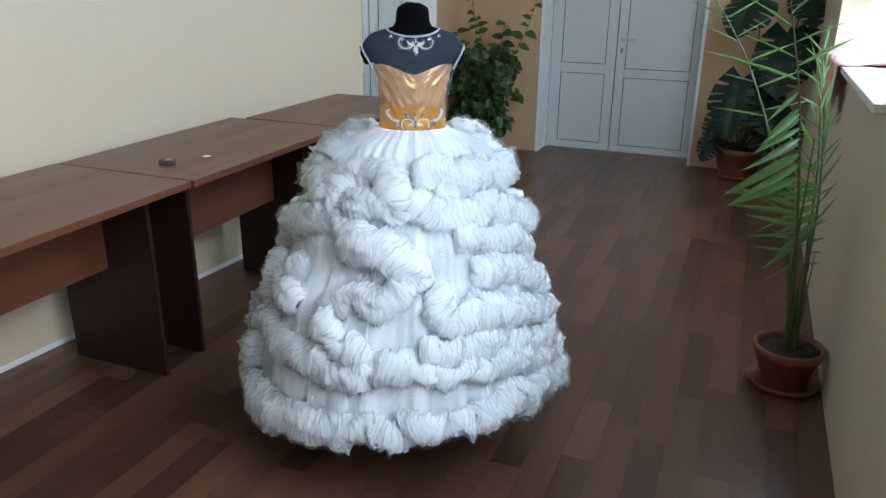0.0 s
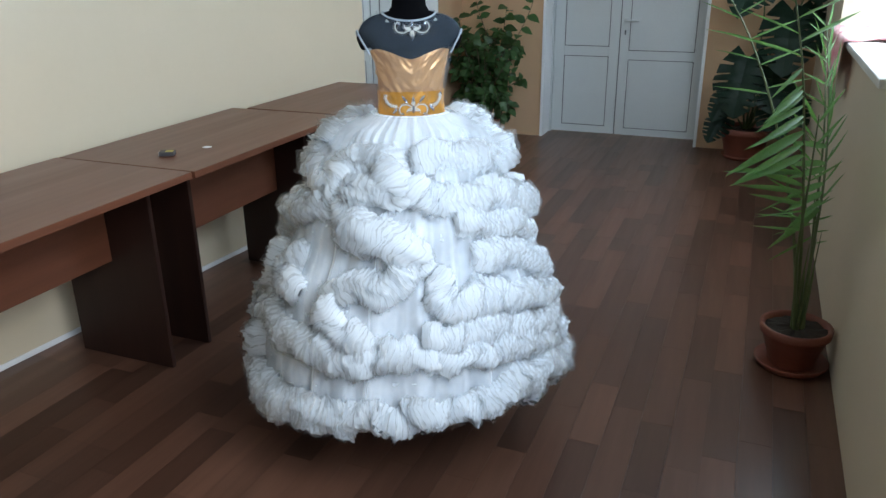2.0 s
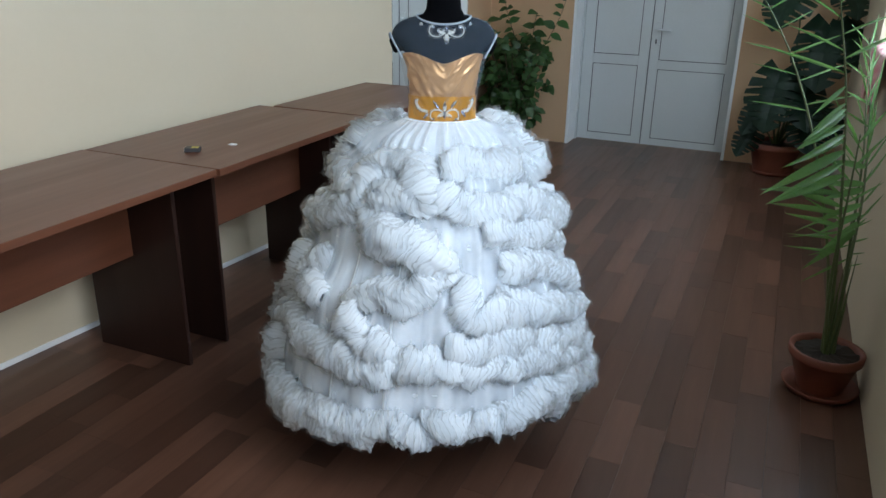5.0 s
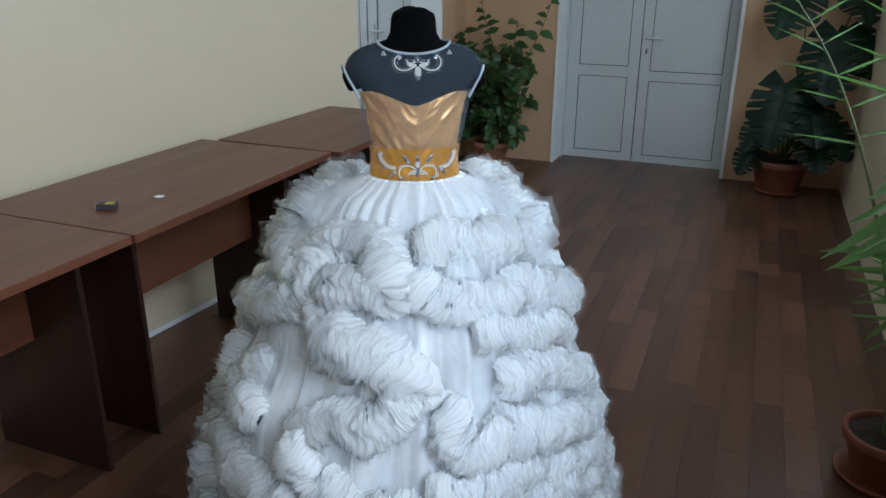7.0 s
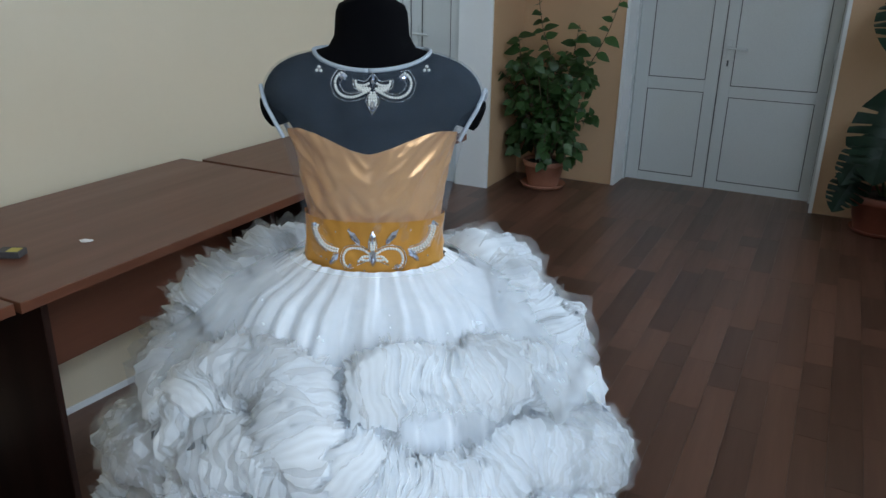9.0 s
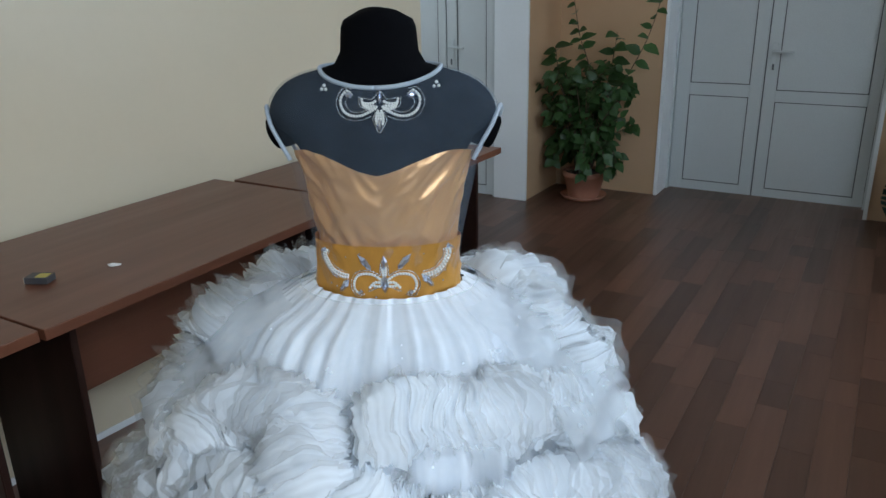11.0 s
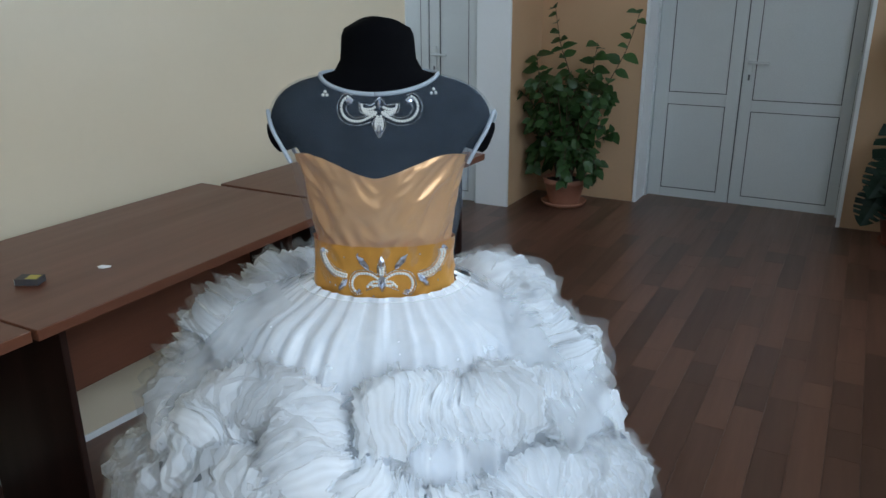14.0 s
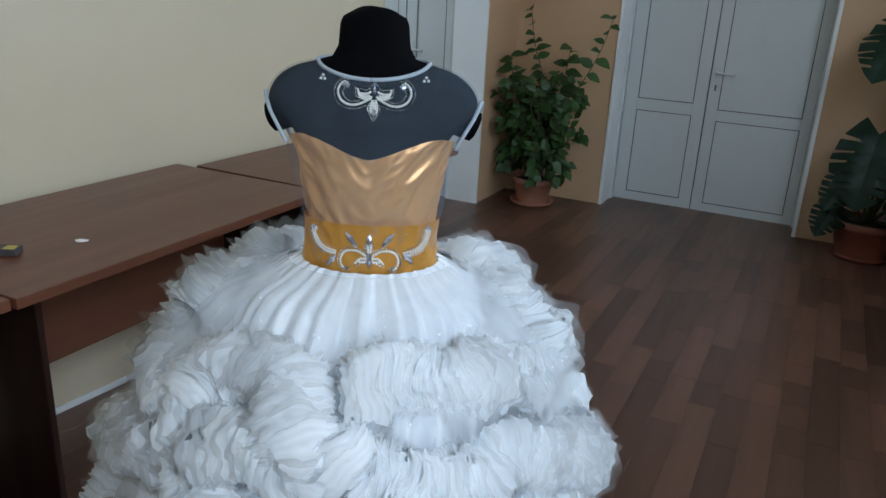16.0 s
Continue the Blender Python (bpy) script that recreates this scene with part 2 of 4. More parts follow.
door_1 = base("door_1", pose(0, 0, 0), "closed white plastic double door with four panels", "door", kind="structure")
fr = bmesh.new()
box(fr, -1.566, -1.552, DOORPLANE - 0.02, DOORPLANE + 0.05, 0, 2.1)
box(fr, -0.358, -0.344, DOORPLANE - 0.02, DOORPLANE + 0.05, 0, 2.1)
box(fr, -1.552, -0.358, DOORPLANE - 0.02, DOORPLANE + 0.05, 2.07, 2.1)
part("frame", fr, PVC, door_1)
panel_leaf(door_1, -1.550, -1.0135, DOORPLANE, 2.065, [(-1.462, -1.092, 0.068, 0.645), (-1.462, -1.092, 0.722, 1.98)])
panel_leaf(door_1, -1.0065, -0.360, DOORPLANE, 2.065, [(-0.935, -0.420, 0.062, 0.625), (-0.935, -0.420, 0.695, 1.98)])
lever(door_1, -0.968, DOORPLANE, 0.935, 1)
hinge(door_1, -1.556, DOORPLANE - 0.024, 0.95)
hinge(door_1, -0.352, DOORPLANE - 0.024, 0.95)
# Dark strip painted in for the shade in the gap between the leaves.
block("seal_and_gap_shade", -1.0125, -1.0075, DOORPLANE - 0.001, DOORPLANE + 0.03, 0.01, 2.06, SEALSHADE, door_1)

door_2 = base("door_2", pose(0, 0, 0), "closed white plastic double door in the white wall", "door", kind="structure")
fr = bmesh.new()
box(fr, -2.535, -2.521, 6.20, 6.26, 0, 2.1)
box(fr, -3.319, -3.305, 6.20, 6.26, 0, 2.1)
box(fr, -3.305, -2.535, 6.20, 6.26, 2.07, 2.1)
part("frame", fr, PVC, door_2)
panel_leaf(door_2, -2.875, -2.537, 6.205, 2.065, [(-2.80, -2.585, 0.068, 0.63), (-2.80, -2.585, 0.705, 1.98)])
panel_leaf(door_2, -3.303, -2.885, 6.205, 2.065, [(-3.25, -2.94, 0.068, 0.63), (-3.25, -2.94, 0.705, 1.98)])
# This leaf gap gets its shade from a dark strip as well.
block("seal_and_gap_shade", -2.885, -2.875, 6.215, 6.225, 0.01, 2.06, SEALSHADE, door_2)
lever(door_2, -2.838, 6.205, 0.975, 1)


def window(name, y0, y1):
    """A three-part white window set back in the outer wall, with its sill board."""
    w = base(name, pose(0, 0, 0), "white framed window with bright daylight behind", "window", kind="structure")
    f = bmesh.new()
    x0, x1 = 0.72, 0.78
    box(f, x0, x1, y0, y1, SILL, SILL + 0.06)
    box(f, x0, x1, y0, y1, HEAD - 0.06, HEAD)
    n = 3
    for i in range(n + 1):
        yy = y0 + (y1 - y0 - 0.06) * i / n
        box(f, x0 + 0.001, x1 - 0.001, yy, yy + 0.06, SILL + 0.06, HEAD - 0.06)
    part("window_frame", f, PVC, w)
    part_sill = bmesh.new()
    box(part_sill, EAST - 0.035, 0.719, y0 - 0.05, y1 + 0.05, SILL, SILL + 0.03, 0.006)
    for v in part_sill.verts:
        if v.co.x > EAST + 0.001:
            v.co.y = min(max(v.co.y, y0 + 0.001), y1 - 0.001)
    part("window_sill", part_sill, SILLW, w)
    return w


for i, (a, b) in enumerate(WIN):
    window("window_%d" % (i + 1), a, b)
ground = tagged(block("ground", 0.9, 60, -40, 50, -0.7, -0.6, OUT), "dull green ground outside the windows", "ground", kind="structure")


# ---- desks along the wall ----
def desk(m, length, depth, label, inset_near, inset_far, leg_front, leg_len, panel_x, panel_z):
    """A panel-leg desk: its top's near front corner at the origin, length along y, depth along -x."""
    d = base("desk", m, label, "desk", "desks along the wall")
    bm = bmesh.new()
    box(bm, -depth, 0, 0.001, length - 0.001, 0.726, 0.75, 0.002)
    part("desktop", bm, DESK, d)
    for y in (inset_near, length - inset_far - 0.018):
        bm = bmesh.new()
        box(bm, -leg_front - leg_len, -leg_front, y, y + 0.018, 0.001, 0.7255, 0.001)
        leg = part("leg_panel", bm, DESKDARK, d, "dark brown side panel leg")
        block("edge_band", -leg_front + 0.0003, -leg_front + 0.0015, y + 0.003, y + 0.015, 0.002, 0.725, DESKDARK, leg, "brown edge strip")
    bm = bmesh.new()
    box(bm, -panel_x - 0.018, -panel_x, inset_near + 0.019, length - inset_far - 0.019, panel_z, 0.7255, 0.001)
    part("modesty_panel", bm, DESK, d)
    return d


desk(pose(-1.640, 1.40, 0, 0, 0, 0.4), 1.115, 0.60, "reddish brown laminate desk with bare top", 0.05, 0.035, 0.162, 0.428, 0.365, 0.40)
desk(pose(-1.640, 2.520, 0, 0, 0, 0.6), 1.025, 0.60, "reddish brown laminate desk holding a matchbox", 0.15, 0.06, 0.17, 0.375, 0.335, 0.39)
desk(pose(-1.612, 3.553, 0, 0, 0, -0.5), 0.87, 0.57, "reddish brown laminate desk by the wall's end", 0.06, 0.10, 0.05, 0.46, 0.34, 0.38)


# ---- small things on the desk ----
BOXPAPER = material("matchbox_cardboard", (0.05, 0.05, 0.06), 0.6, (0.09, 0.08, 0.07), 30, 0.5)
BOXYELLOW = material("yellow_print", (0.55, 0.45, 0.10), 0.6, None, 60, 0.4)
BOXSIDE = material("pale_cardboard", (0.45, 0.42, 0.38), 0.7, None, 60, 0.4)
PAPER = material("white_paper", (0.8, 0.8, 0.78), 0.8, None, 40, 0.2)

matchbox = base("matchbox", pose(-1.885, 2.672, 0.7505, 0, 0, -62), "small matchbox with dark and yellow label on the desk", "matchbox")
bm = bmesh.new()
box(bm, -0.018, 0.018, -0.026, 0.026, 0, 0.0145, 0.0008)
part("sleeve", bm, BOXPAPER, matchbox)
bm = bmesh.new()
box(bm, -0.012, 0.014, -0.004, 0.022, 0.0146, 0.0150)
part("label", bm, BOXYELLOW, matchbox, "yellow printed label")
bm = bmesh.new()
box(bm, -0.0175, 0.0175, -0.0255, 0.0255, 0.0146, 0.0148)
part("paper_edge", bm, BOXPAPER, matchbox)
bm = bmesh.new()
box(bm, -0.0165, 0.0165, -0.0275, -0.0262, 0.001, 0.0135)
part("tray", bm, PAPER, matchbox, "pale tray end")

bm = bmesh.new()
scrap = [bm.verts.new((0.014 * math.cos(a) * (1 + 0.6 * math.sin(3 * a)), 0.011 * math.sin(a) * (1 + 0.4 * math.cos(2 * a)), 0.002 + 0.002 * math.sin(2 * a))) for a in [k * math.pi / 6 for k in range(12)]]
mid = bm.verts.new((0, 0, 0.007))
foot = [bm.verts.new((v.co.x * 0.9, v.co.y * 0.9, 0.0)) for v in scrap]
for i in range(12):
    bm.faces.new((scrap[i], scrap[(i + 1) % 12], mid))
    bm.faces.new((foot[i], foot[(i + 1) % 12], scrap[(i + 1) % 12], scrap[i]))
bm.faces.new(foot)
ob = part("paper_scrap", bm, PAPER)
ob.matrix_world = pose(-1.827, 2.815, 0.7505, 0, 0, 20)
tagged(ob, "crumpled scrap of white paper on the desk", "scrap")

# ---- the mannequin ----
VELVET = material("black_cloth", (0.003, 0.003, 0.004), 0.95, (0.005, 0.005, 0.006), 20, 0.4, 400, 0.1, spec=0.05)
DRESS = pose(-0.851, 2.546, 0, 0, 0, 26.6)


def lerp_table(table, z):
    if z <= table[0][0]:
        return table[0][1:]
    for a, b in zip(table, table[1:]):
        if z <= b[0]:
            f = (z - a[0]) / (b[0] - a[0])
            f = f * f * (3 - 2 * f) if len(a) < 3 else f
            return tuple(p + (q - p) * f for p, q in zip(a[1:], b[1:]))
    return table[-1][1:]


# height, half width, half depth of the torso
TORSO = [(0.62, 0.10, 0.079), (0.80, 0.105, 0.084), (0.92, 0.094, 0.070), (1.0, 0.086, 0.058), (1.06, 0.085, 0.057), (1.12, 0.095, 0.063), (1.158, 0.104, 0.065),
         (1.173, 0.113, 0.060), (1.184, 0.123, 0.057), (1.196, 0.133, 0.056), (1.212, 0.140, 0.057)]
NECK = [(1.270, 0.055, 0.042), (1.284, 0.047, 0.041), (1.312, 0.0445, 0.041), (1.324, 0.041, 0.038), (1.330, 0.029, 0.027)]


def neck_oval(a):
    """The neckline: a tilted oval, low in front."""
    return Vector((0.073 * math.sin(a), -0.050 * math.cos(a), 1.266 - 0.019 * max(0.0, math.cos(a)) ** 1.3))


def shoulder(a, s, w, d, drop):
    """Over the shoulder, from the widest ring (s = 0) in to the neckline (s = 1)."""
    p0 = Vector((w * math.sin(a), -d * math.cos(a), 1.212))
    pc = Vector(((w - 0.007) * math.sin(a), -(d - 0.007) * math.cos(a), 1.257 - 0.012 * abs(math.cos(a)) - drop))
    return p0 * (1 - s) ** 2 + pc * 2 * s * (1 - s) + (neck_oval(a) - Vector((0.004 * math.sin(a), -0.004 * math.cos(a), 1)) * (drop if drop else 0)) * s * s


bm = bmesh.new()
rings = []
for z, a, b in TORSO:
    if z < 1.19:
        a, b = a - 0.005, b - 0.005
    rings.append([bm.verts.new((a * math.sin(k * math.pi / 24), -b * math.cos(k * math.pi / 24), z)) for k in range(48)])
for i in range(1, 8):
    rings.append([bm.verts.new(shoulder(k * math.pi / 24, i / 7.5, 0.1405, 0.0570, 0.0025)) for k in range(48)])
for z, a, b in NECK:
    rings.append([bm.verts.new((a * math.sin(k * math.pi / 24), -b * math.cos(k * math.pi / 24), z + (0.004 * math.sin(k * math.pi / 24 * 2 + 1) if z > 1.315 else 0))) for k in range(48)])
for p, q in zip(rings, rings[1:]):
    for k in range(48):
        bm.faces.new((p[k], p[(k + 1) % 48], q[(k + 1) % 48], q[k]))
bm.faces.new(rings[0])
bm.faces.new(rings[-1])
for s in (-1, 1):
    stub = []
    for d, r in ((0.0, 0.023), (0.03, 0.023), (0.044, 0.022), (0.047, 0.016)):
        c = Vector((s * (0.100 + d * 0.86), 0.004, 1.199 - d * 0.32))
        stub.append([bm.verts.new(c + Vector((s * 0.35 * r * math.sin(k * math.pi / 10), r * math.cos(k * math.pi / 10), r * 0.85 * math.sin(k * math.pi / 10)))) for k in range(20)])
    for p, q in zip(stub, stub[1:]):
        for k in range(20):
            bm.faces.new((p[k], p[(k + 1) % 20], q[(k + 1) % 20], q[k]))
    bm.faces.new(stub[0])
    bm.faces.new(stub[-1])
lathe(bm, [(0.014, 0.03), (0.014, 0.63)], 16)
lathe(bm, [(0.09, 0.0), (0.09, 0.012), (0.08, 0.02), (0.02, 0.03)], 40)
mannequin = part("mannequin", bm, VELVET, None, "", True)
mannequin.matrix_world = DRESS
tagged(mannequin, "black cloth dress-form mannequin on a stand", "mannequin")

# ---- the dress ----
SATINGOLD = material("pale_gold_satin", (0.80, 0.45, 0.20), 0.33, (0.60, 0.30, 0.13), 9, 0.5, 900, 0.0, metal=0.4)
BELTGOLD = material("deep_gold_satin", (0.80, 0.39, 0.08), 0.29, (0.62, 0.27, 0.05), 12, 0.5, 900, 0.0, metal=0.45)
SATINWHITE = material("white_satin", (0.85, 0.89, 0.94), 0.19, (0.78, 0.82, 0.88), 7, 0.3, 900, 0.02, sheen=0.2)
PEARL = material("white_pearl", (0.78, 0.78, 0.74), 0.22, None, 200, 0.2, 900, 0.0, coat=0.6)
SILVER = material("silver_beads", (0.62, 0.63, 0.64), 0.25, None, 300, 0.5, 900, 0.0, metal=1.0)
CRYSTAL = material("clear_crystal", (0.72, 0.78, 0.90), 0.06, (0.45, 0.5, 0.7), 250, 0.8, 900, 0.0, metal=0.85)


def tulle(name, colour, clear, through_light):
    m = bpy.data.materials.new(name)
    m.use_nodes = True
    nt = m.node_tree
    nt.nodes.remove(nt.nodes["Principled BSDF"])
    out = nt.nodes["Material Output"]
    dif = nt.nodes.new("ShaderNodeBsdfDiffuse")
    tra = nt.nodes.new("ShaderNodeBsdfTranslucent")
    cle = nt.nodes.new("ShaderNodeBsdfTransparent")
    m1 = nt.nodes.new("ShaderNodeMixShader")
    m2 = nt.nodes.new("ShaderNodeMixShader")
    tc = nt.nodes.new("ShaderNodeTexCoord")
    no = nt.nodes.new("ShaderNodeTexNoise")
    no.inputs["Scale"].default_value = 40
    mr = nt.nodes.new("ShaderNodeMapRange")
    mr.inputs["To Min"].default_value = max(0.0, clear - 0.04)
    mr.inputs["To Max"].default_value = clear + 0.04
    nt.links.new(tc.outputs["Object"], no.inputs["Vector"])
    nt.links.new(no.outputs["Fac"], mr.inputs["Value"])
    dif.inputs["Color"].default_value = (*colour, 1)
    tra.inputs["Color"].default_value = (*colour, 1)
    m1.inputs[0].default_value = through_light
    nt.links.new(dif.outputs[0], m1.inputs[1])
    nt.links.new(tra.outputs[0], m1.inputs[2])
    nt.links.new(mr.outputs[0], m2.inputs[0])
    nt.links.new(m1.outputs[0], m2.inputs[1])
    nt.links.new(cle.outputs[0], m2.inputs[2])
    nt.links.new(m2.outputs[0], out.inputs["Surface"])
    return m


PUFF = tulle("gathered_white_tulle", (0.90, 0.94, 0.985), 0.05, 0.10)
edge = PUFF.node_tree.nodes.new("ShaderNodeAttribute")
edge.attribute_name = "sheer"
thin = PUFF.node_tree.nodes.new("ShaderNodeMapRange")
thin.inputs["To Min"].default_value, thin.inputs["To Max"].default_value = 0.0, 0.16
PUFF.node_tree.links.new(edge.outputs["Fac"], thin.inputs["Value"])
PUFF.node_tree.links.new(thin.outputs[0], PUFF.node_tree.nodes["Mix Shader.001"].inputs[0])
FRILL = tulle("sheer_raw_tulle_edge", (0.98, 0.99, 1.0), 0.78, 0.5)
OVERSKIRT = tulle("sheer_white_tulle", (0.90, 0.93, 0.97), 0.72, 0.35)
ILLUSION = tulle("sheer_illusion_net", (0.44, 0.58, 0.76), 0.90, 0.2)
TRIM = material("white_bias_tape", (0.44, 0.50, 0.57), 0.6, None, 60, 0.2, 600, 0.1)

dress = base("dress", DRESS, "white tiered tulle ball gown with gold satin bodice on a mannequin", "dress")

HEM = 0.235
SKIRT = [(0.10, 0.46), (0.22, 0.447), (0.30, 0.43), (0.50, 0.385), (0.70, 0.315), (0.85, 0.24), (0.95, 0.165), (0.985, 0.115), (1.0, 0.09)]


def skirt_point(phi, z, off=0.0):
    """On the skirt: phi degrees from its front towards the wearer's left, in the dress's own space."""
    r = lerp_table(SKIRT, z)[0] + off
    a = radians(phi)
    shift = -0.03 * (1 - min(1.0, z))
    flat = 1 - 0.22 * max(0.0, (z - 0.85) / 0.15)
    return Vector((shift + r * math.sin(a), -r * math.cos(a) * flat, z))


def skirt_shell(name, off, folds, depth, mat, z0, label, seed):
    r = random.Random(seed)
    ph = [r.uniform(0, 6.28) for _ in range(6)]
    bm = bmesh.new()
    rows = []
    n, k = 360, 44
    for i in range(k + 1):
        z = z0 + (0.995 - z0) * i / k
        row = []
        for j in range(n):
            a = 360.0 * j / n
            w = math.sin(radians(a) * folds + ph[0] + 1.3 * math.sin(radians(a) * 5 + ph[1]))
            w += 0.5 * math.sin(radians(a) * folds * 0.43 + ph[2] + 0.8 * math.sin(radians(a) * 3))
            w += 0.35 * math.sin(radians(a) * folds * 1.9 + ph[3])
            d = depth * (0.5 + 0.5 * math.sin(math.pi * min(1, (1.0 - z) / 0.5) / 2)) * (1 if z < 0.97 else max(0.2, (1.0 - z) / 0.03))
            row.append(bm.verts.new(skirt_point(a, z, off + d * w)))
        rows.append(row)
    for p, q in zip(rows, rows[1:]):
        for j in range(n):
            slit = 302 < j < 323 and 0.262 < p[j].co.z < 0.285
            if not slit:
                bm.faces.new((p[j], p[(j + 1) % n], q[(j + 1) % n], q[j]))
    return part(name, bm, mat, dress, label, True)


skirt_shell("underskirt", 0.0, 27, 0.013, SATINWHITE, HEM, "glossy white satin underskirt with soft folds", 3)
skirt_shell("overskirt", 0.020, 41, 0.0055, OVERSKIRT, HEM + 0.04, "sheer white tulle overskirt", 8)


def ruffle(controls, size=0.062, seed=1, round_steps=26, gather=0.0018):
    """A boa of gathered tulle stitched along a wandering line of (phi, z) on the skirt: deep narrow pleats that stand out all round the line."""
    r = random.Random(seed)
    knots = [(p, z * 400, 0) for p, z in controls]
    pts = [skirt_point(v.x, v.y / 400) for v in spline(knots, 120)]
    total = sum((b - a).length for a, b in zip(pts, pts[1:]))
    n = max(17, int(total / gather)) // 2 * 2 + 1
    line = spline(knots, n)
    pts = [skirt_point(v.x, v.y / 400, 0.016) for v in line]
    seedv = [r.uniform(0, 60) for _ in range(5)]
    verts, soft, faces, sheer = [], [], [], []
    m = round_steps + 1
    for i in range(n):
        p, v = pts[i], line[i]
        t = (pts[min(i + 2, n - 1)] - pts[max(i - 2, 0)]).normalized()
        nor = (skirt_point(v.x, v.y / 400, 0.05) - skirt_point(v.x, v.y / 400)).normalized()
        nor = (nor + Vector((0, 0, 0.25))).normalized()
        nor = (nor - t * nor.dot(t)).normalized()
        b = nor.cross(t)
        g = i * gather
        p = p + b * 0.024 * noise.noise(Vector((g * 13, seedv[4], 5.0))) + nor * 0.010 * noise.noise(Vector((g * 17, seedv[3], 9.0)))
        tip = max(0.0, 1 - (n - 1 - i) * gather / 0.034) - max(0.0, 1 - g / 0.034)
        taper = min(1.0, 0.25 + 0.75 * min(i, n - 1 - i) * gather / 0.016) ** 0.5
        swell = 1 + 0.26 * noise.noise(Vector((g * 15, seedv[0], 2.0)))
        ridge = i % 2 == 1
        deep = r.uniform(0.86, 0.98)
        long = r.uniform(0.93, 1.07)
        for k in range(m):
            turn = -135 + 270 * k / round_steps
            a = radians(turn + 12 * noise.noise(Vector((g * 20, k * 0.25, seedv[1]))))
            splay = 1.3 * tip + 0.55 * noise.noise(Vector((g * 21, k * 0.16, seedv[2])))
            d = nor * math.cos(a) + b * math.sin(a)
            way = (d + t * splay).normalized()
            clump = 1 + 0.36 * noise.noise(Vector((g * 27, k * 0.21, seedv[3]))) + 0.13 * noise.noise(Vector((g * 75, k * 0.5, seedv[4])))
            reach = size * taper * swell * clump * (1 - 0.10 * abs(tip)) * (long * r.uniform(0.90, 1.10) if ridge else deep * r.uniform(0.92, 1.12))
            verts.append(p + way * reach + t * (r.uniform(-0.0014, 0.0014)))
            sheer.append(r.uniform(0.5, 1.0) if ridge else 0.0)
            soft.append((way * 0.6 + nor * 0.4 + Vector((0, 0, 0.12))).normalized())
    for i in range(n - 1):
        for k in range(m - 1):
            a0, a1 = i * m + k, (i + 1) * m + k
            faces.append((a0, a1, a1 + 1, a0 + 1))
    faces.append(tuple(range(m)))
    faces.append(tuple(range((n - 1) * m, n * m)))
    solid = len(faces)
    # the sheer raw edges of the pleats
    for i in range(1, n - 1, 6):
        t = (pts[min(i + 2, n - 1)] - pts[max(i - 2, 0)]).normalized()
        first = len(verts)
        for k in range(m):
            q = verts[i * m + k]
            d = soft[i * m + k]
            bend = 0.7 * noise.noise(Vector((i * 0.37, k * 0.30, seedv[2]))) + r.uniform(-0.25, 0.25)
            verts.append(q + (d + t * bend).normalized() * size * r.uniform(0.10, 0.34))
            soft.append(d)
            sheer.append(1.0)
        for k in range(2, m - 3):
            faces.append((i * m + k, i * m + k + 1, first + k + 1, first + k))
    me = bpy.data.meshes.new("ruffle")
    me.from_pydata(verts, [], faces)
    me.polygons.foreach_set("use_smooth", [True] * len(faces))
    if sum(f.normal.dot(soft[f.vertices[0]]) for f in me.polygons[:solid]) < 0:
        me.flip_normals()
    me.attributes.new("sheer", 'FLOAT', 'POINT').data.foreach_set("value", sheer)
    me.materials.append(PUFF)
    me.materials.append(FRILL)
    for f in me.polygons[solid:]:
        f.material_index = 1
    me.normals_split_custom_set_from_vertices([(d * 0.92 + v.normal * 0.08).normalized() for d, v in zip(soft, me.vertices)])
    ob = new("ruffle", me)
    ob.parent = dress
    return ob


# front, from the waist down
ruffle([(-135, 0.935), (-112, 0.932), (-95, 0.912), (-90, 0.875), (-74, 0.84), (-56, 0.815)], 0.058, 11)
ruffle([(-50, 0.855), (-38, 0.895), (-18, 0.89), (-13, 0.84), (-30, 0.82), (-39, 0.78), (-28, 0.74), (-14, 0.715), (0, 0.68)], 0.052, 12)
ruffle([(-46, 0.82), (-58, 0.765), (-80, 0.725), (-94, 0.67), (-104, 0.62)], 0.054, 16)
ruffle([(135, 0.93), (112, 0.932), (90, 0.92), (85, 0.885), (96, 0.845)], 0.054, 13)
ruffle([(2, 0.895), (24, 0.895), (48, 0.89), (70, 0.865), (90, 0.84)], 0.046, 14)
ruffle([(-1, 0.84), (14, 0.80), (38, 0.80), (62, 0.765), (86, 0.72)], 0.050, 15)
ruffle([(22, 0.745), (38, 0.735), (56, 0.705), (76, 0.66)], 0.040, 28)
ruffle([(-60, 0.64), (-67, 0.60), (-64, 0.565), (-54, 0.55)], 0.048, 17)
ruffle([(-96, 0.58), (-86, 0.53), (-84, 0.47), (-90, 0.42)], 0.048, 18)
ruffle([(-36, 0.565), (-24, 0.595), (-14, 0.60), (-4, 0.635), (5, 0.67)], 0.044, 19)
ruffle([(7, 0.61), (13, 0.565), (28, 0.55), (46, 0.54), (66, 0.49), (84, 0.45)], 0.046, 20)
ruffle([(28, 0.66), (44, 0.65), (60, 0.60), (74, 0.54)], 0.044, 30)
ruffle([(-35, 0.545), (-29, 0.485), (-16, 0.445), (-4, 0.43), (8, 0.41)], 0.049, 21)
ruffle([(-82, 0.46), (-72, 0.43), (-58, 0.42), (-42, 0.42), (-28, 0.405), (-17, 0.41)], 0.049, 22)
ruffle([(-104, 0.42), (-94, 0.38), (-88, 0.34), (-86, 0.29)], 0.070, 29)
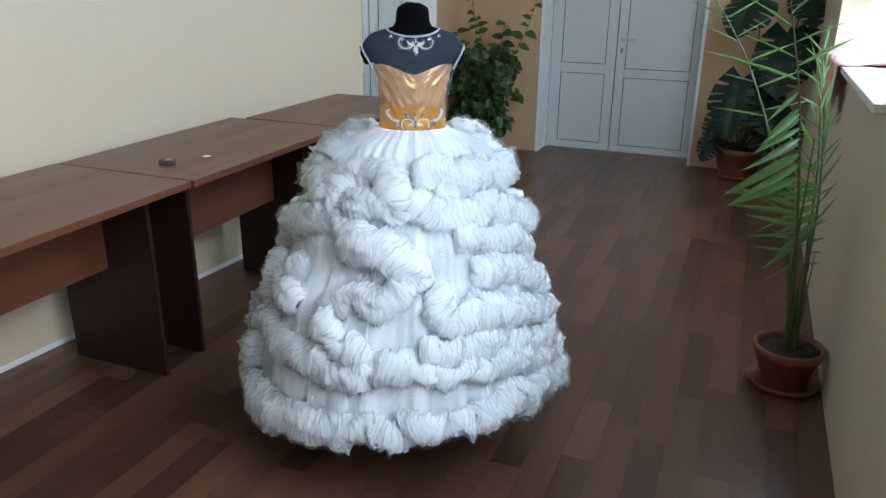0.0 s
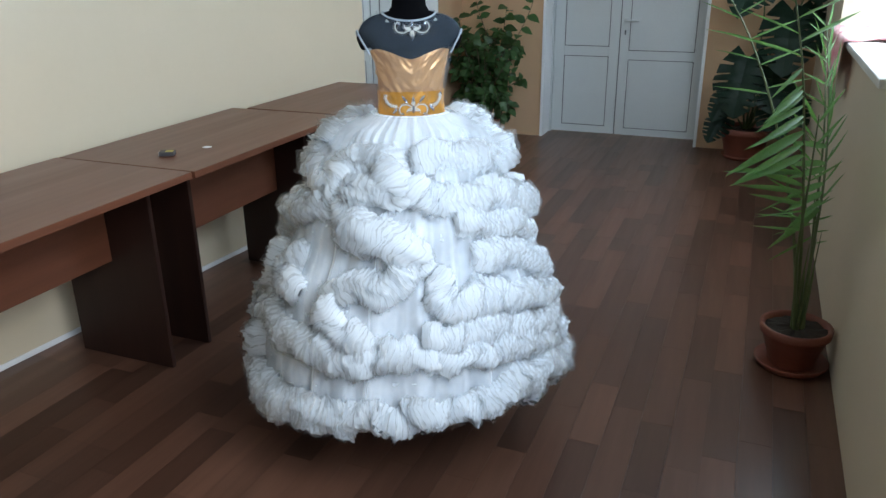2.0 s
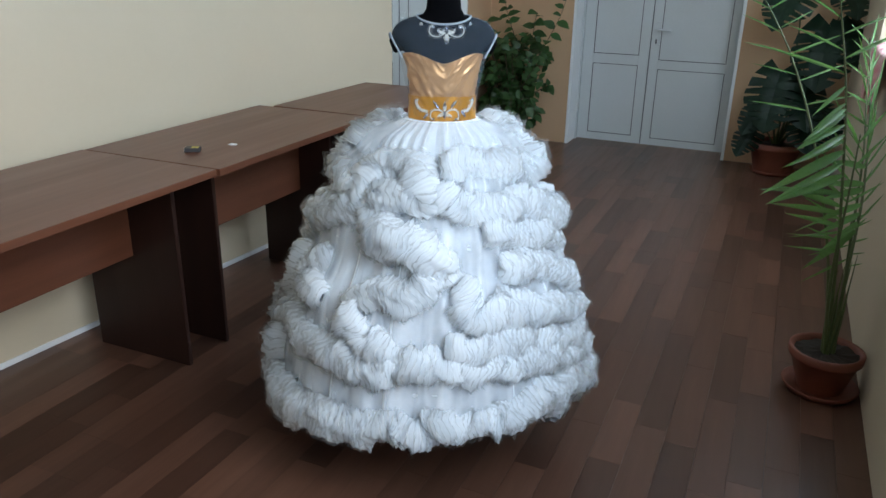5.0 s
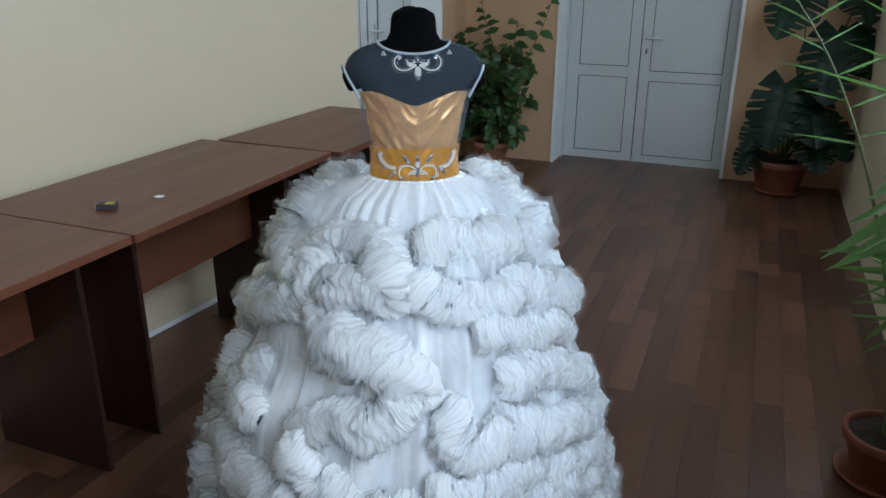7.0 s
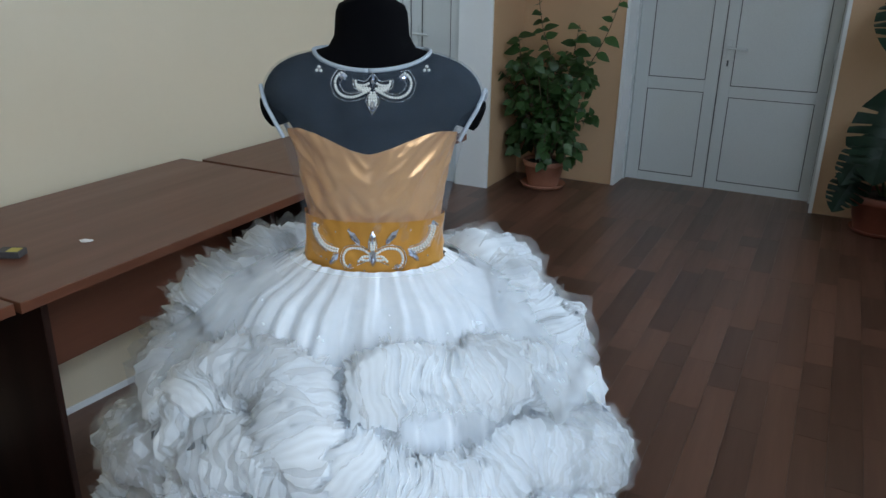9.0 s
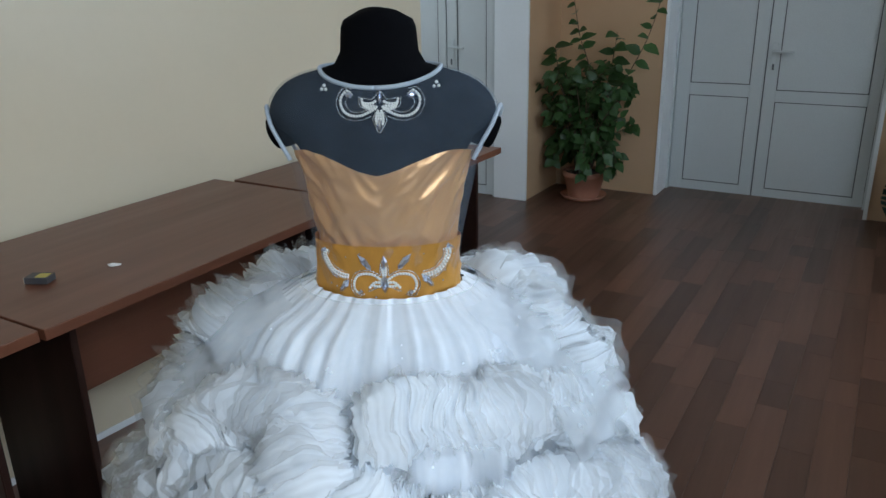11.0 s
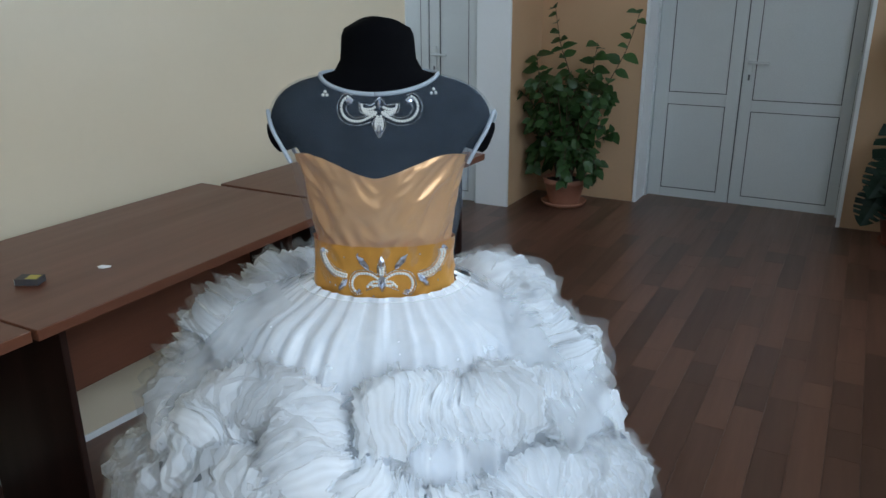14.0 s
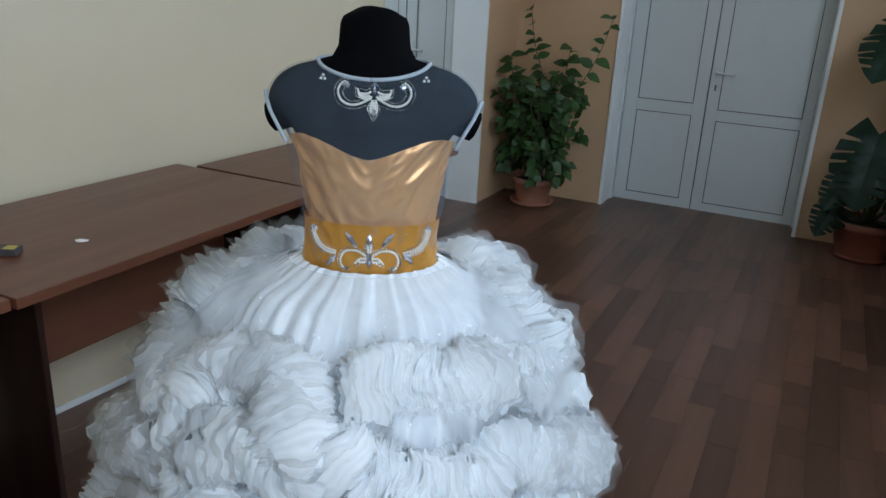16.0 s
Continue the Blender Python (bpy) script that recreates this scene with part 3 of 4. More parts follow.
ruffle([(5, 0.48), (20, 0.48), (36, 0.47), (56, 0.425), (78, 0.385)], 0.046, 23)
ruffle([(11, 0.43), (24, 0.41), (38, 0.40), (54, 0.375), (80, 0.33)], 0.044, 24)
ruffle([(36, 0.295), (52, 0.29), (72, 0.255), (96, 0.25)], 0.054, 26)
ruffle([(-104, 0.25), (-86, 0.24), (-70, 0.215), (-50, 0.225), (-32, 0.25), (-14, 0.27), (-2, 0.275), (12, 0.275), (24, 0.285), (37, 0.30)], 0.048, 25)
# round the back
for k, z in enumerate((0.93, 0.82, 0.71, 0.59, 0.47, 0.35, 0.23)):
    ruffle([(100 + 20 * i, z + 0.03 * math.sin(i * 1.7 + k)) for i in range(9)], 0.044, 40 + k, 14, 0.006)


def sheer_panel(f0, f1, z0, lift, label):
    """A loose tulle panel that leaves the waist and stands off the skirt at the hip."""
    bm = bmesh.new()
    rows = []
    for i in range(19):
        s = i / 18
        z = 0.985 - (0.985 - z0) * s
        rows.append([bm.verts.new(skirt_point(f0 + (f1 - f0) * j / 40, z, 0.026 + lift * math.sin(s * 1.7) + 0.004 * math.sin(j * 0.95) * s)) for j in range(41)])
    for p, q in zip(rows, rows[1:]):
        for j in range(40):
            bm.faces.new((p[j], p[j + 1], q[j + 1], q[j]))
    return part("tulle_panel", bm, OVERSKIRT, dress, label, True)


sheer_panel(48, 112, 0.86, 0.055, "sheer tulle panel over the hip")
sheer_panel(-108, -52, 0.86, 0.045, "sheer tulle panel over the hip")


def body_shell(name, table, tops, z0, mat, label, crease=0.0, rows_n=26):
    """A garment piece round the torso between z0 and its upper edge tops(phi)."""
    bm = bmesh.new()
    rows = []
    n = 200
    for i in range(rows_n + 1):
        row = []
        for j in range(n):
            a = 2 * math.pi * j / n
            f = math.degrees(a)
            f = f - 360 if f > 180 else f
            z = z0 + (tops(f) - z0) * i / rows_n
            w, d = lerp_table(table, z)
            q = Vector((math.sin(a) * 2.0, z * 21 - 2.2 * math.sqrt(0.02 + math.sin(a) ** 2), math.cos(a) * 1.7))
            c = crease * (0.5 - abs(noise.noise(q)) * 2.0)
            c += crease * 0.5 * (0.4 - abs(noise.noise(q * 2.1 + Vector((3, 1, 2)))) * 1.8)
            row.append(bm.verts.new(((w + c) * math.sin(a), -(d + c) * math.cos(a), z)))
        rows.append(row)
    for p, q in zip(rows, rows[1:]):
        for j in range(n):
            bm.faces.new((p[j], p[(j + 1) % n], q[(j + 1) % n], q[j]))
    return part(name, bm, mat, dress, label, True)


def sweetheart(f):
    f = abs(f)
    if f < 50:
        s = f / 50
        return 1.148 + 0.026 * (s * s * (3 - 2 * s)) ** 0.8
    return 1.174 - 0.014 * min(1, (f - 50) / 60)


BODICE = [(z, a + 0.003, b + 0.004) for z, a, b in TORSO]
NET = [(1.00, 0.0915, 0.0660), (1.06, 0.0975, 0.0670), (1.12, 0.1105, 0.0722), (1.155, 0.1175, 0.0730), (1.18, 0.126, 0.0690), (1.212, 0.1435, 0.0605)]
body_shell("bodice", BODICE, sweetheart, 1.0, SATINGOLD, "pale gold satin bodice with a sweetheart edge", 0.0046, 70)


def yoke():
    """The sheer yoke: rings up to the sleeve caps, then curved in over the shoulders to the neckline."""
    bm = bmesh.new()
    rows = []
    n = 120
    for i in range(20):
        z = 1.0 + 0.212 * i / 19
        w, d = lerp_table(NET, z)
        rows.append([bm.verts.new((w * math.sin(2 * math.pi * j / n), -(d + 0.0012 * math.sin(j * 0.9) * math.sin(i * 0.3)) * math.cos(2 * math.pi * j / n), z)) for j in range(n)])
    for i in range(1, 11):
        s = i / 10
        row = []
        for j in range(n):
            a = 2 * math.pi * j / n
            row.append(bm.verts.new(shoulder(a, s, 0.1435, 0.0605, 0.0)))
        rows.append(row)
    for p, q in zip(rows, rows[1:]):
        for j in range(n):
            bm.faces.new((p[j], p[(j + 1) % n], q[(j + 1) % n], q[j]))
    return part("illusion_yoke", bm, ILLUSION, dress, "sheer net yoke with cap sleeves", True)


yoke()
BELT = [(0.975, 0.0975, 0.0715), (0.99, 0.0955, 0.0695), (1.02, 0.0935, 0.0675), (1.06, 0.0940, 0.0680)]
body_shell("waistband", BELT, lambda f: 1.056 + 0.004 * math.cos(radians(f)), 0.978, BELTGOLD, "deep gold satin waistband", 0.0026, 30)


def loop_tube(name, pts, radius, mat, label=""):
    bm = bmesh.new()
    tube(bm, pts, radius, 6)
    return part(name, bm, mat, dress, label, True)


body_shell("lower_band", [(z, a + 0.0016, b + 0.0016) for z, a, b in BELT], lambda f: 0.990, 0.977, BELTGOLD, "narrow folded edge of the waistband", 0.0006, 6)
loop_tube("waist_piping", [(0.0995 * math.sin(a), -0.0735 * math.cos(a), 0.978) for a in [2 * math.pi * k / 64 for k in range(65)]], 0.0044, SATINGOLD)
neck_pts = [neck_oval(2 * math.pi * k / 80) for k in range(81)]
loop_tube("neckline_trim", neck_pts, 0.0029, TRIM, "white bias tape round the neckline")
for s in (-1, 1):
    pts = spline([(s * 0.112, -0.026, 1.158), (s * 0.122, -0.026, 1.178), (s * 0.135, -0.018, 1.200), (s * 0.144, 0.002, 1.219), (s * 0.144, 0.018, 1.205), (s * 0.128, 0.026, 1.178), (s * 0.114, 0.026, 1.152)], 30)
    loop_tube("sleeve_trim", pts, 0.0028, TRIM)


# ---- beadwork ----
def front_of(table, u, z, off):
    if table is NET and z > 1.212:
        s = (z - 1.212) / 0.035
        return Vector((u, -(0.061 - 0.011 * s) * math.sqrt(max(0.05, 1 - (u / (0.147 - 0.05 * s)) ** 2)) - off - 0.001, z))
    w, d = lerp_table(table, z)
    s = min(0.98, abs(u) / w)
    return Vector((u, -d * math.sqrt(1 - s * s) - off, z))


def beads(name, lines, table, radius, mat, label, gap=1.4):
    bm = bmesh.new()
    for line in lines:
        fine = spline([(u, z, 0) for u, z in line], 80)
        last = None
        for v in fine:
            if last is None or (v - last).length >= radius * gap:
                made = bmesh.ops.create_icosphere(bm, subdivisions=1, radius=radius)
                c = front_of(table, v.x, v.y, radius * 0.6)
                for q in made["verts"]:
                    q.co += c
                last = v
    return tagged(part(name, bm, mat, dress, label, True), kind="stuff")


def gem(u, z, length, width, turn, table):
    """A pointed drop crystal, cut with facets, lying on the cloth."""
    bm = bmesh.new()
    top = bm.verts.new((0, -0.0045, 0))
    ring = [bm.verts.new(p) for p in ((0, -0.001, length / 2), (width / 2, -0.001, length * 0.12), (width * 0.36, -0.001, -length * 0.34), (0, -0.001, -length / 2),
                                      (-width * 0.36, -0.001, -length * 0.34), (-width / 2, -0.001, length * 0.12))]
    table_ring = [bm.verts.new((v.co.x * 0.5, -0.0042, v.co.z * 0.5)) for v in ring]
    for i in range(6):
        j = (i + 1) % 6
        bm.faces.new((ring[i], ring[j], table_ring[j], table_ring[i]))
        bm.faces.new((table_ring[i], table_ring[j], top))
    bm.faces.new(ring)
    ob = part("crystal", bm, CRYSTAL, dress)
    c = front_of(table, u, z, 0.001)
    w, d = lerp_table(table, z)
    ob.matrix_local = Matrix.Translation(c) @ pose(0, 0, 0, 0, 0, math.degrees(math.asin(max(-1, min(1, u / w))) * 0.9)) @ pose(0, 0, 0, 0, turn, 0)
    return ob


def mirrored(lines, mid=0.0):
    return lines + [[(2 * mid - u, z) for u, z in l] for l in lines]


CU, CZ = 0.004, 1.022


def bl(*pts):
    return [(CU + du / 1000, CZ + dz / 1000) for du, dz in pts]


scroll = [bl((-77, 26), (-79, 20), (-74, 8), (-66, 0), (-55, -4), (-46, -4)), bl((-74, 26), (-75, 20), (-70, 9), (-62, 2), (-54, 0), (-46, -1)),
          bl((-6, -3), (-14, 2), (-24, 3), (-33, 0), (-38, -8), (-38, -17), (-33, -23), (-27, -20)),
          bl((-4, -8), (-12, -8), (-18, -14), (-20, -17)), bl((-3, -12), (-9, -13), (-14, -12)), bl((-1.5, 2), (-2, 8), (-2, 13)), bl((-1, -3), (-4, -6))]
beads("pearl_beading", mirrored(scroll, CU), BELT, 0.0023, PEARL, "scrolls of white pearls on the waistband")
rims = [bl((-80, 28), (-83, 20), (-77, 6), (-67, -4), (-55, -8), (-45, -8)), bl((-71, 27), (-71, 20), (-66, 11), (-58, 5), (-46, 3)),
        bl((-6, 1), (-14, 6), (-24, 7), (-36, 3), (-42, -8), (-42, -18), (-35, -27), (-26, -24)), bl((-5, 2), (-5, 10), (-3, 20), (0, 26)), bl((-4, -12), (-14, -17), (-21, -20))]
beads("bead_edging", mirrored(rims, CU), BELT, 0.0011, SILVER, "silver bead edging", 1.5)
for du, dz, l, w, t in ((0, 18, 0.020, 0.008, 0), (0, -10, 0.024, 0.011, 180), (-24, 18, 0.026, 0.009, -42), (25, 19, 0.026, 0.009, 42), (-51, -15, 0.025, 0.009, 40), (52, -9, 0.025, 0.009, -40),
                        (-76, 27, 0.007, 0.007, 0), (76, 30, 0.007, 0.007, 0), (-30, -21, 0.007, 0.007, 0), (31, -21, 0.007, 0.007, 0)):
    gem(CU + du / 1000, CZ + dz / 1000, l, w, t, BELT)
tiny = bmesh.new()
for du, dz in ((-48, 22), (-70, -16), (-62, -18), (48, 26), (62, 3), (73, -2), (70, -14), (-11, -27), (3, -31), (80, 24), (-30, 28)):
    made = bmesh.ops.create_icosphere(tiny, subdivisions=1, radius=0.0014)
    c = front_of(BELT, CU + du / 1000, CZ + dz / 1000, 0.0008)
    for q in made["verts"]:
        q.co += c
part("rhinestone_scatter", tiny, CRYSTAL, dress, "tiny scattered rhinestones")["kind"] = "stuff"

NU, NZ = 0.006, 1.231


def nl(*pts):
    return [(NU + du / 1000, NZ + dz / 1000) for du, dz in pts]


necklace = [nl((-33, 9), (-38, 13), (-44, 8), (-46, 0), (-42, -9), (-33, -14), (-22, -14), (-12, -10), (-4, -6)),
            nl((-21, 4), (-19, -2), (-12, -4), (-5, -3)), nl((-20, 0), (-14, -1), (-8, 0), (-3, 3)), nl((-18, -4), (-10, -7), (-3, -4)), nl((-2, -9), (-4, -15), (-4, -21), (-1, -27)), nl((-1, -12), (-1.5, -18))]
beads("pearl_beading", mirrored(necklace, NU), NET, 0.0021, PEARL, "scrolls of white pearls under the neckline")
nrims = [nl((-33, 15), (-42, 16), (-49, 8), (-51, -1), (-46, -13), (-34, -19), (-22, -19), (-10, -15)), nl((-38, 4), (-40, 0), (-37, -6), (-31, -10), (-22, -10), (-10, -6)), nl((-24, 6), (-23, -3), (-14, -8)), nl((-5, -11), (-8, -19), (-4, -28), (0, -34)), nl((-18, 5), (-9, 4), (-4, 9), (0, 13))]
beads("bead_edging", mirrored(nrims, NU), NET, 0.0010, SILVER, "silver bead edging", 1.5)
for du, dz, l, w, t in ((-36, 8, 0.010, 0.010, 0), (36, 8, 0.010, 0.010, 0), (0, 5, 0.016, 0.006, 0), (0, -25, 0.015, 0.007, 180)):
    gem(NU + du / 1000, NZ + dz / 1000, l, w, t, NET)
trio = bmesh.new()
for du, dz in ((-67, 16), (64, 18), (-97, 14), (90, 16)):
    for ox, oz in ((0, 0.002), (-0.0026, -0.002), (0.0026, -0.002)):
        made = bmesh.ops.create_icosphere(trio, subdivisions=1, radius=0.0024)
        c = front_of(NET, NU + du / 1000 + ox, NZ + dz / 1000 + oz, 0.001)
        for q in made["verts"]:
            q.co += c
part("pearl_trim", trio, PEARL, dress, "clusters of three pearls", True)["kind"] = "stuff"


# ---- plants ----
TERRA = material("terracotta_plastic", (0.20, 0.055, 0.03), 0.5, (0.14, 0.04, 0.02), 12, 0.5, 150, 0.05)
TERRAPALE = material("pale_terracotta", (0.42, 0.19, 0.12), 0.6, (0.34, 0.14, 0.09), 12, 0.5, 150, 0.05)
SOIL = material("potting_soil", (0.025, 0.018, 0.012), 0.95, (0.05, 0.035, 0.025), 60, 0.6, 300, 0.6)
STEMGREEN = material("green_stem", (0.07, 0.11, 0.03), 0.5, (0.10, 0.09, 0.04), 20, 0.5)
STEMBROWN = material("brown_stem", (0.09, 0.06, 0.035), 0.7, (0.06, 0.045, 0.025), 30, 0.5)


def leaf_material(name, colour, second, rough, see):
    m = material(name, colour, rough, second, 14, 0.7, 200, 0.1, random_value=0.25)
    nt = m.node_tree
    b = nt.nodes["Principled BSDF"]
    out = nt.nodes["Material Output"]
    t = nt.nodes.new("ShaderNodeBsdfTranslucent")
    t.inputs["Color"].default_value = (colour[0] * 1.6, colour[1] * 1.7, colour[2] * 0.9, 1)
    mx = nt.nodes.new("ShaderNodeMixShader")
    mx.inputs[0].default_value = see
    nt.links.new(b.outputs[0], mx.inputs[1])
    nt.links.new(t.outputs[0], mx.inputs[2])
    nt.links.new(mx.outputs[0], out.inputs["Surface"])
    return m


PALMLEAF = leaf_material("palm_leaflet", (0.13, 0.27, 0.10), (0.09, 0.20, 0.075), 0.28, 0.35)
MONSTERALEAF = leaf_material("monstera_leaf", (0.010, 0.032, 0.017), (0.006, 0.020, 0.011), 0.42, 0.08)
MONSTERALEAF.node_tree.nodes["Principled BSDF"].inputs["Specular IOR Level"].default_value = 0.25
BUSHLEAF = leaf_material("hibiscus_leaf", (0.045, 0.105, 0.03), (0.03, 0.075, 0.022), 0.42, 0.2)


def pot(parent, r_top, r_low, h, mat, saucer_r):
    bm = bmesh.new()
    lathe(bm, [(r_low, 0.012), (r_low + (r_top - r_low) * 0.78, h * 0.78), (r_top * 0.985, h * 0.80), (r_top, h * 0.83), (r_top + 0.002, h * 0.98), (r_top - 0.004, h), (r_top - 0.012, h * 0.985), (r_top - 0.016, h * 0.86)], 40, closed=False)
    lathe(bm, [(0.002, 0.012), (r_low, 0.012)], 40, closed=False)
    part("pot", bm, mat, parent, "", True)
    bm = bmesh.new()
    lathe(bm, [(0.01, 0.0), (saucer_r * 0.86, 0.0), (saucer_r, 0.026), (saucer_r - 0.004, 0.029), (saucer_r * 0.86 - 0.004, 0.011), (0.01, 0.010)], 40)
    part("saucer", bm, mat, parent, "", True)
    bm = bmesh.new()
    r = random.Random(2)
    lathe(bm, [(0.004, h * 0.90), (r_top * 0.3, h * 0.90), (r_top * 0.6, h * 0.89), (r_top - 0.014, h * 0.88)], 30, closed=False)
    for v in bm.verts:
        v.co.z += r.uniform(-0.006, 0.006)
    part("soil", bm, SOIL, parent)


def blade_mesh(name, mat, segs, width, droop, fold, profile, wave=0.0):
    """A leaf one metre long from the origin along +x, its face up; profile(s) gives the half width."""
    bm = bmesh.new()
    rows = []
    for i in range(segs + 1):
        s = i / segs
        w = width * profile(s)
        z = -droop * s * s
        k = wave * math.sin(s * 9)
        rows.append((bm.verts.new((s, -w, z + fold * w + k)), bm.verts.new((s, 0, z)), bm.verts.new((s, w, z + fold * w - k))))
    for p, q in zip(rows, rows[1:]):
        bm.faces.new((p[0], p[1], q[1], q[0]))
        bm.faces.new((p[1], p[2], q[2], q[1]))
    return finish(bm, name, mat, True)


def place_leaf(name, data, parent, at, way, up, length, wide=1.0):
    way = Vector(way).normalized()
    y = Vector(up).cross(way)
    y = y.normalized() if y.length > 1e-4 else way.orthogonal().normalized()
    z = way.cross(y)
    m = Matrix((way, y, z)).transposed().to_4x4()
    o = new(name, data)
    o.parent = parent
    o.matrix_local = Matrix.Translation(at) @ m @ Matrix.Diagonal((length, length * wide, length, 1))
    return o


# palm beside the window wall
palm = base("potted_palm", pose(0.298, 3.305, 0), "young date palm in a brown-red plastic pot", "potted plant")
pot(palm, 0.121, 0.075, 0.165, TERRA, 0.128)
LEAFLET = blade_mesh("leaflet", PALMLEAF, 6, 0.036, 0.07, 0.6, lambda s: math.sin(math.pi * min(1, (s + 0.03)) ** 0.75) ** 0.8 if s < 0.98 else 0.02)
ACROSS, NEARER = Vector((0.93, 0.37, 0)), Vector((0.37, -0.93, 0))
# fronds: their line (across, up, nearer), then runs of leaflets: from, to along it, how many, way at both ends (across, up, nearer), length at both ends, width
FRONDS = (
    (((0, .14, 0), (.005, .55, .02), (-.01, .90, .05), (-.03, 1.17, .07), (-.04, 1.48, 0)),
     ((.48, .72, 10, (-.95, -.18, .5), (-.85, -.55, .6), .34, .15, 1.2), (.33, .43, 5, (-1, .40, .4), (-.95, .15, .4), .26, .30, 1.0),
      (.26, .35, 4, (-1, .25, .1), (-.9, -.25, .3), .20, .16, .6), (.80, .98, 4, (1, .35, -.3), (.8, .7, -.3), .24, .20, .7), (.78, .96, 4, (-1, .25, -.3), (-.7, .6, -.3), .24, .16, .6))),
    (((.01, .14, 0), (.07, .50, -.03), (.14, .72, -.12), (.24, .98, -.32), (.33, 1.24, -.55)),
     ((.38, .60, 7, (-1, -.42, .6), (-1, .22, .6), .24, .19, 1.5), (.42, .60, 4, (.8, .5, -.6), (.7, .7, -.6), .15, .17, .6), (.66, .95, 6, (.1, 1, -.3), (.3, .8, -.5), .19, .16, .8),
      (.72, .98, 5, (-.8, .35, .3), (-.6, .6, .2), .17, .12, 1.0))),
    (((.02, .14, -.01), (.055, .38, -.03), (.075, .54, -.05), (.085, .66, -.07)),
     ((.55, .95, 5, (.9, -.12, -.75), (.9, .08, -.75), .12, .17, .55), (.60, .98, 4, (-1, -.35, .3), (-.9, .2, .3), .17, .14, .6))),
    (((.02, .14, .01), (.08, .52, -.06), (.17, .85, -.20), (.27, 1.15, -.42)),
     ((.50, .95, 6, (-.7, .6, .2), (-.4, .9, .1), .13, .15, .7), (.55, .95, 5, (.6, .6, -.6), (.5, .8, -.6), .12, .14, .7))),
    (((-.01, .14, .01), (-.01, .45, .02), (.02, .75, .03), (.05, .98, .02)),
     ((.50, .95, 6, (-.9, .45, .3), (-.6, .8, .2), .17, .20, .8), (.55, .95, 4, (.8, .35, -.2), (.6, .7, -.2), .13, .15, .8))),
    (((0, .14, -.01), (.02, .50, -.08), (.01, .90, -.22), (-.03, 1.2, -.36), (-.10, 1.42, -.48)),
     ((.60, .98, 6, (-1, .1, -.1), (-.7, .5, -.1), .20, .14, .6), (.60, .98, 6, (1, .2, -.1), (.7, .6, -.1), .20, .14, .6))),
)


def palm_space(a, up, c):
    return ACROSS * a + NEARER * c + Vector((0, 0, up))


rp = random.Random(21)
for pts, runs in FRONDS:
    line = spline([palm_space(a - 0.125 * (up - 0.14), 0.14 + (up - 0.14) * 0.93, c) for a, up, c in pts], 60)
    bm = bmesh.new()
    tube(bm, line, [0.0058 * (1 - 0.8 * i / 59) + 0.0008 for i in range(60)], 6)
    frond = part("frond", bm, STEMGREEN, palm, "", True)
    for s0, s1, many, w0, w1, l0, l1, wide in runs:
        for k in range(many):
            f = k / (many - 1)
            p = line[min(58, int(59 * (s0 + (s1 - s0) * f) + rp.uniform(-0.8, 0.8)))]
            way = palm_space(*w0).lerp(palm_space(*w1), f) + Vector((rp.uniform(-.1, .1), rp.uniform(-.1, .1), rp.uniform(-.09, .09)))
            way.normalize()
            l = (l0 + (l1 - l0) * f) * rp.uniform(0.85, 1.12)
            if p.z + way.z * l < 1.08 and way.x * l > 0.128 - p.x:
                l = max(0.05, (0.128 - p.x) / way.x)
            place_leaf("leaflet", LEAFLET, frond, p, way, (0.25 + rp.uniform(-.3, .3), -0.85, 0.45), l, wide * rp.uniform(0.85, 1.15))
bm = bmesh.new()
for k in range(9):
    a = k * 0.7
    tube(bm, spline([(0.014 * math.cos(a), 0.014 * math.sin(a), 0.14), (0.022 * math.cos(a), 0.022 * math.sin(a), 0.24), (0.028 * math.cos(a + .3), 0.03 * math.sin(a + .3), 0.36 + 0.02 * k)], 8), [0.006, 0.006, 0.005, 0.005, 0.004, 0.003, 0.002, 0.001], 5)
part("leaf_base", bm, STEMGREEN, palm, "green sheathed leaf bases", True)

# monstera in the corner
monstera = base("potted_monstera", pose(0.03, 6.50, 0), "large dark green monstera in a terracotta pot", "potted plant")
pot(monstera, 0.178, 0.13, 0.23, TERRA, 0.155)


def monstera_leaf_mesh():
    """A heart-shaped leaf with deep narrow cuts in from its margin; one metre long."""
    bm = bmesh.new()
    cuts = (0.18, 0.31, 0.44, 0.57, 0.69, 0.80)
    us = sorted([k / 24 for k in range(25)] + [c + d for c in cuts for d in (-0.021, -0.013, 0.013, 0.021)])
    for s in (-1, 1):
        rows = []
        for u in us:
            deep = any(abs(u - c) < 0.015 for c in cuts)
            ex = -0.20 * (1 - u) ** 3 + 1.0 * u ** 0.92
            ey = 0.46 * math.sin(math.pi * min(1.0, 0.10 + 0.90 * u ** 0.85)) ** 0.75
            row = []
            for f in (0.0, 0.25, 0.5, 0.75, 1.0):
                g = f * (0.45 if deep else 1.0)
                x = u * (1 - g) + ex * g
                y = s * ey * g
                row.append(bm.verts.new((x, y, 0.34 * abs(y) - 1.25 * y * y - 0.22 * x * x + 0.02 * math.sin(x * 19) * abs(y) * 4)))
            rows.append(row)
        for p, q in zip(rows, rows[1:]):
            for k in range(4):
                bm.faces.new((p[k], p[k + 1], q[k + 1], q[k]))
    return finish(bm, "leaf", MONSTERALEAF, True)


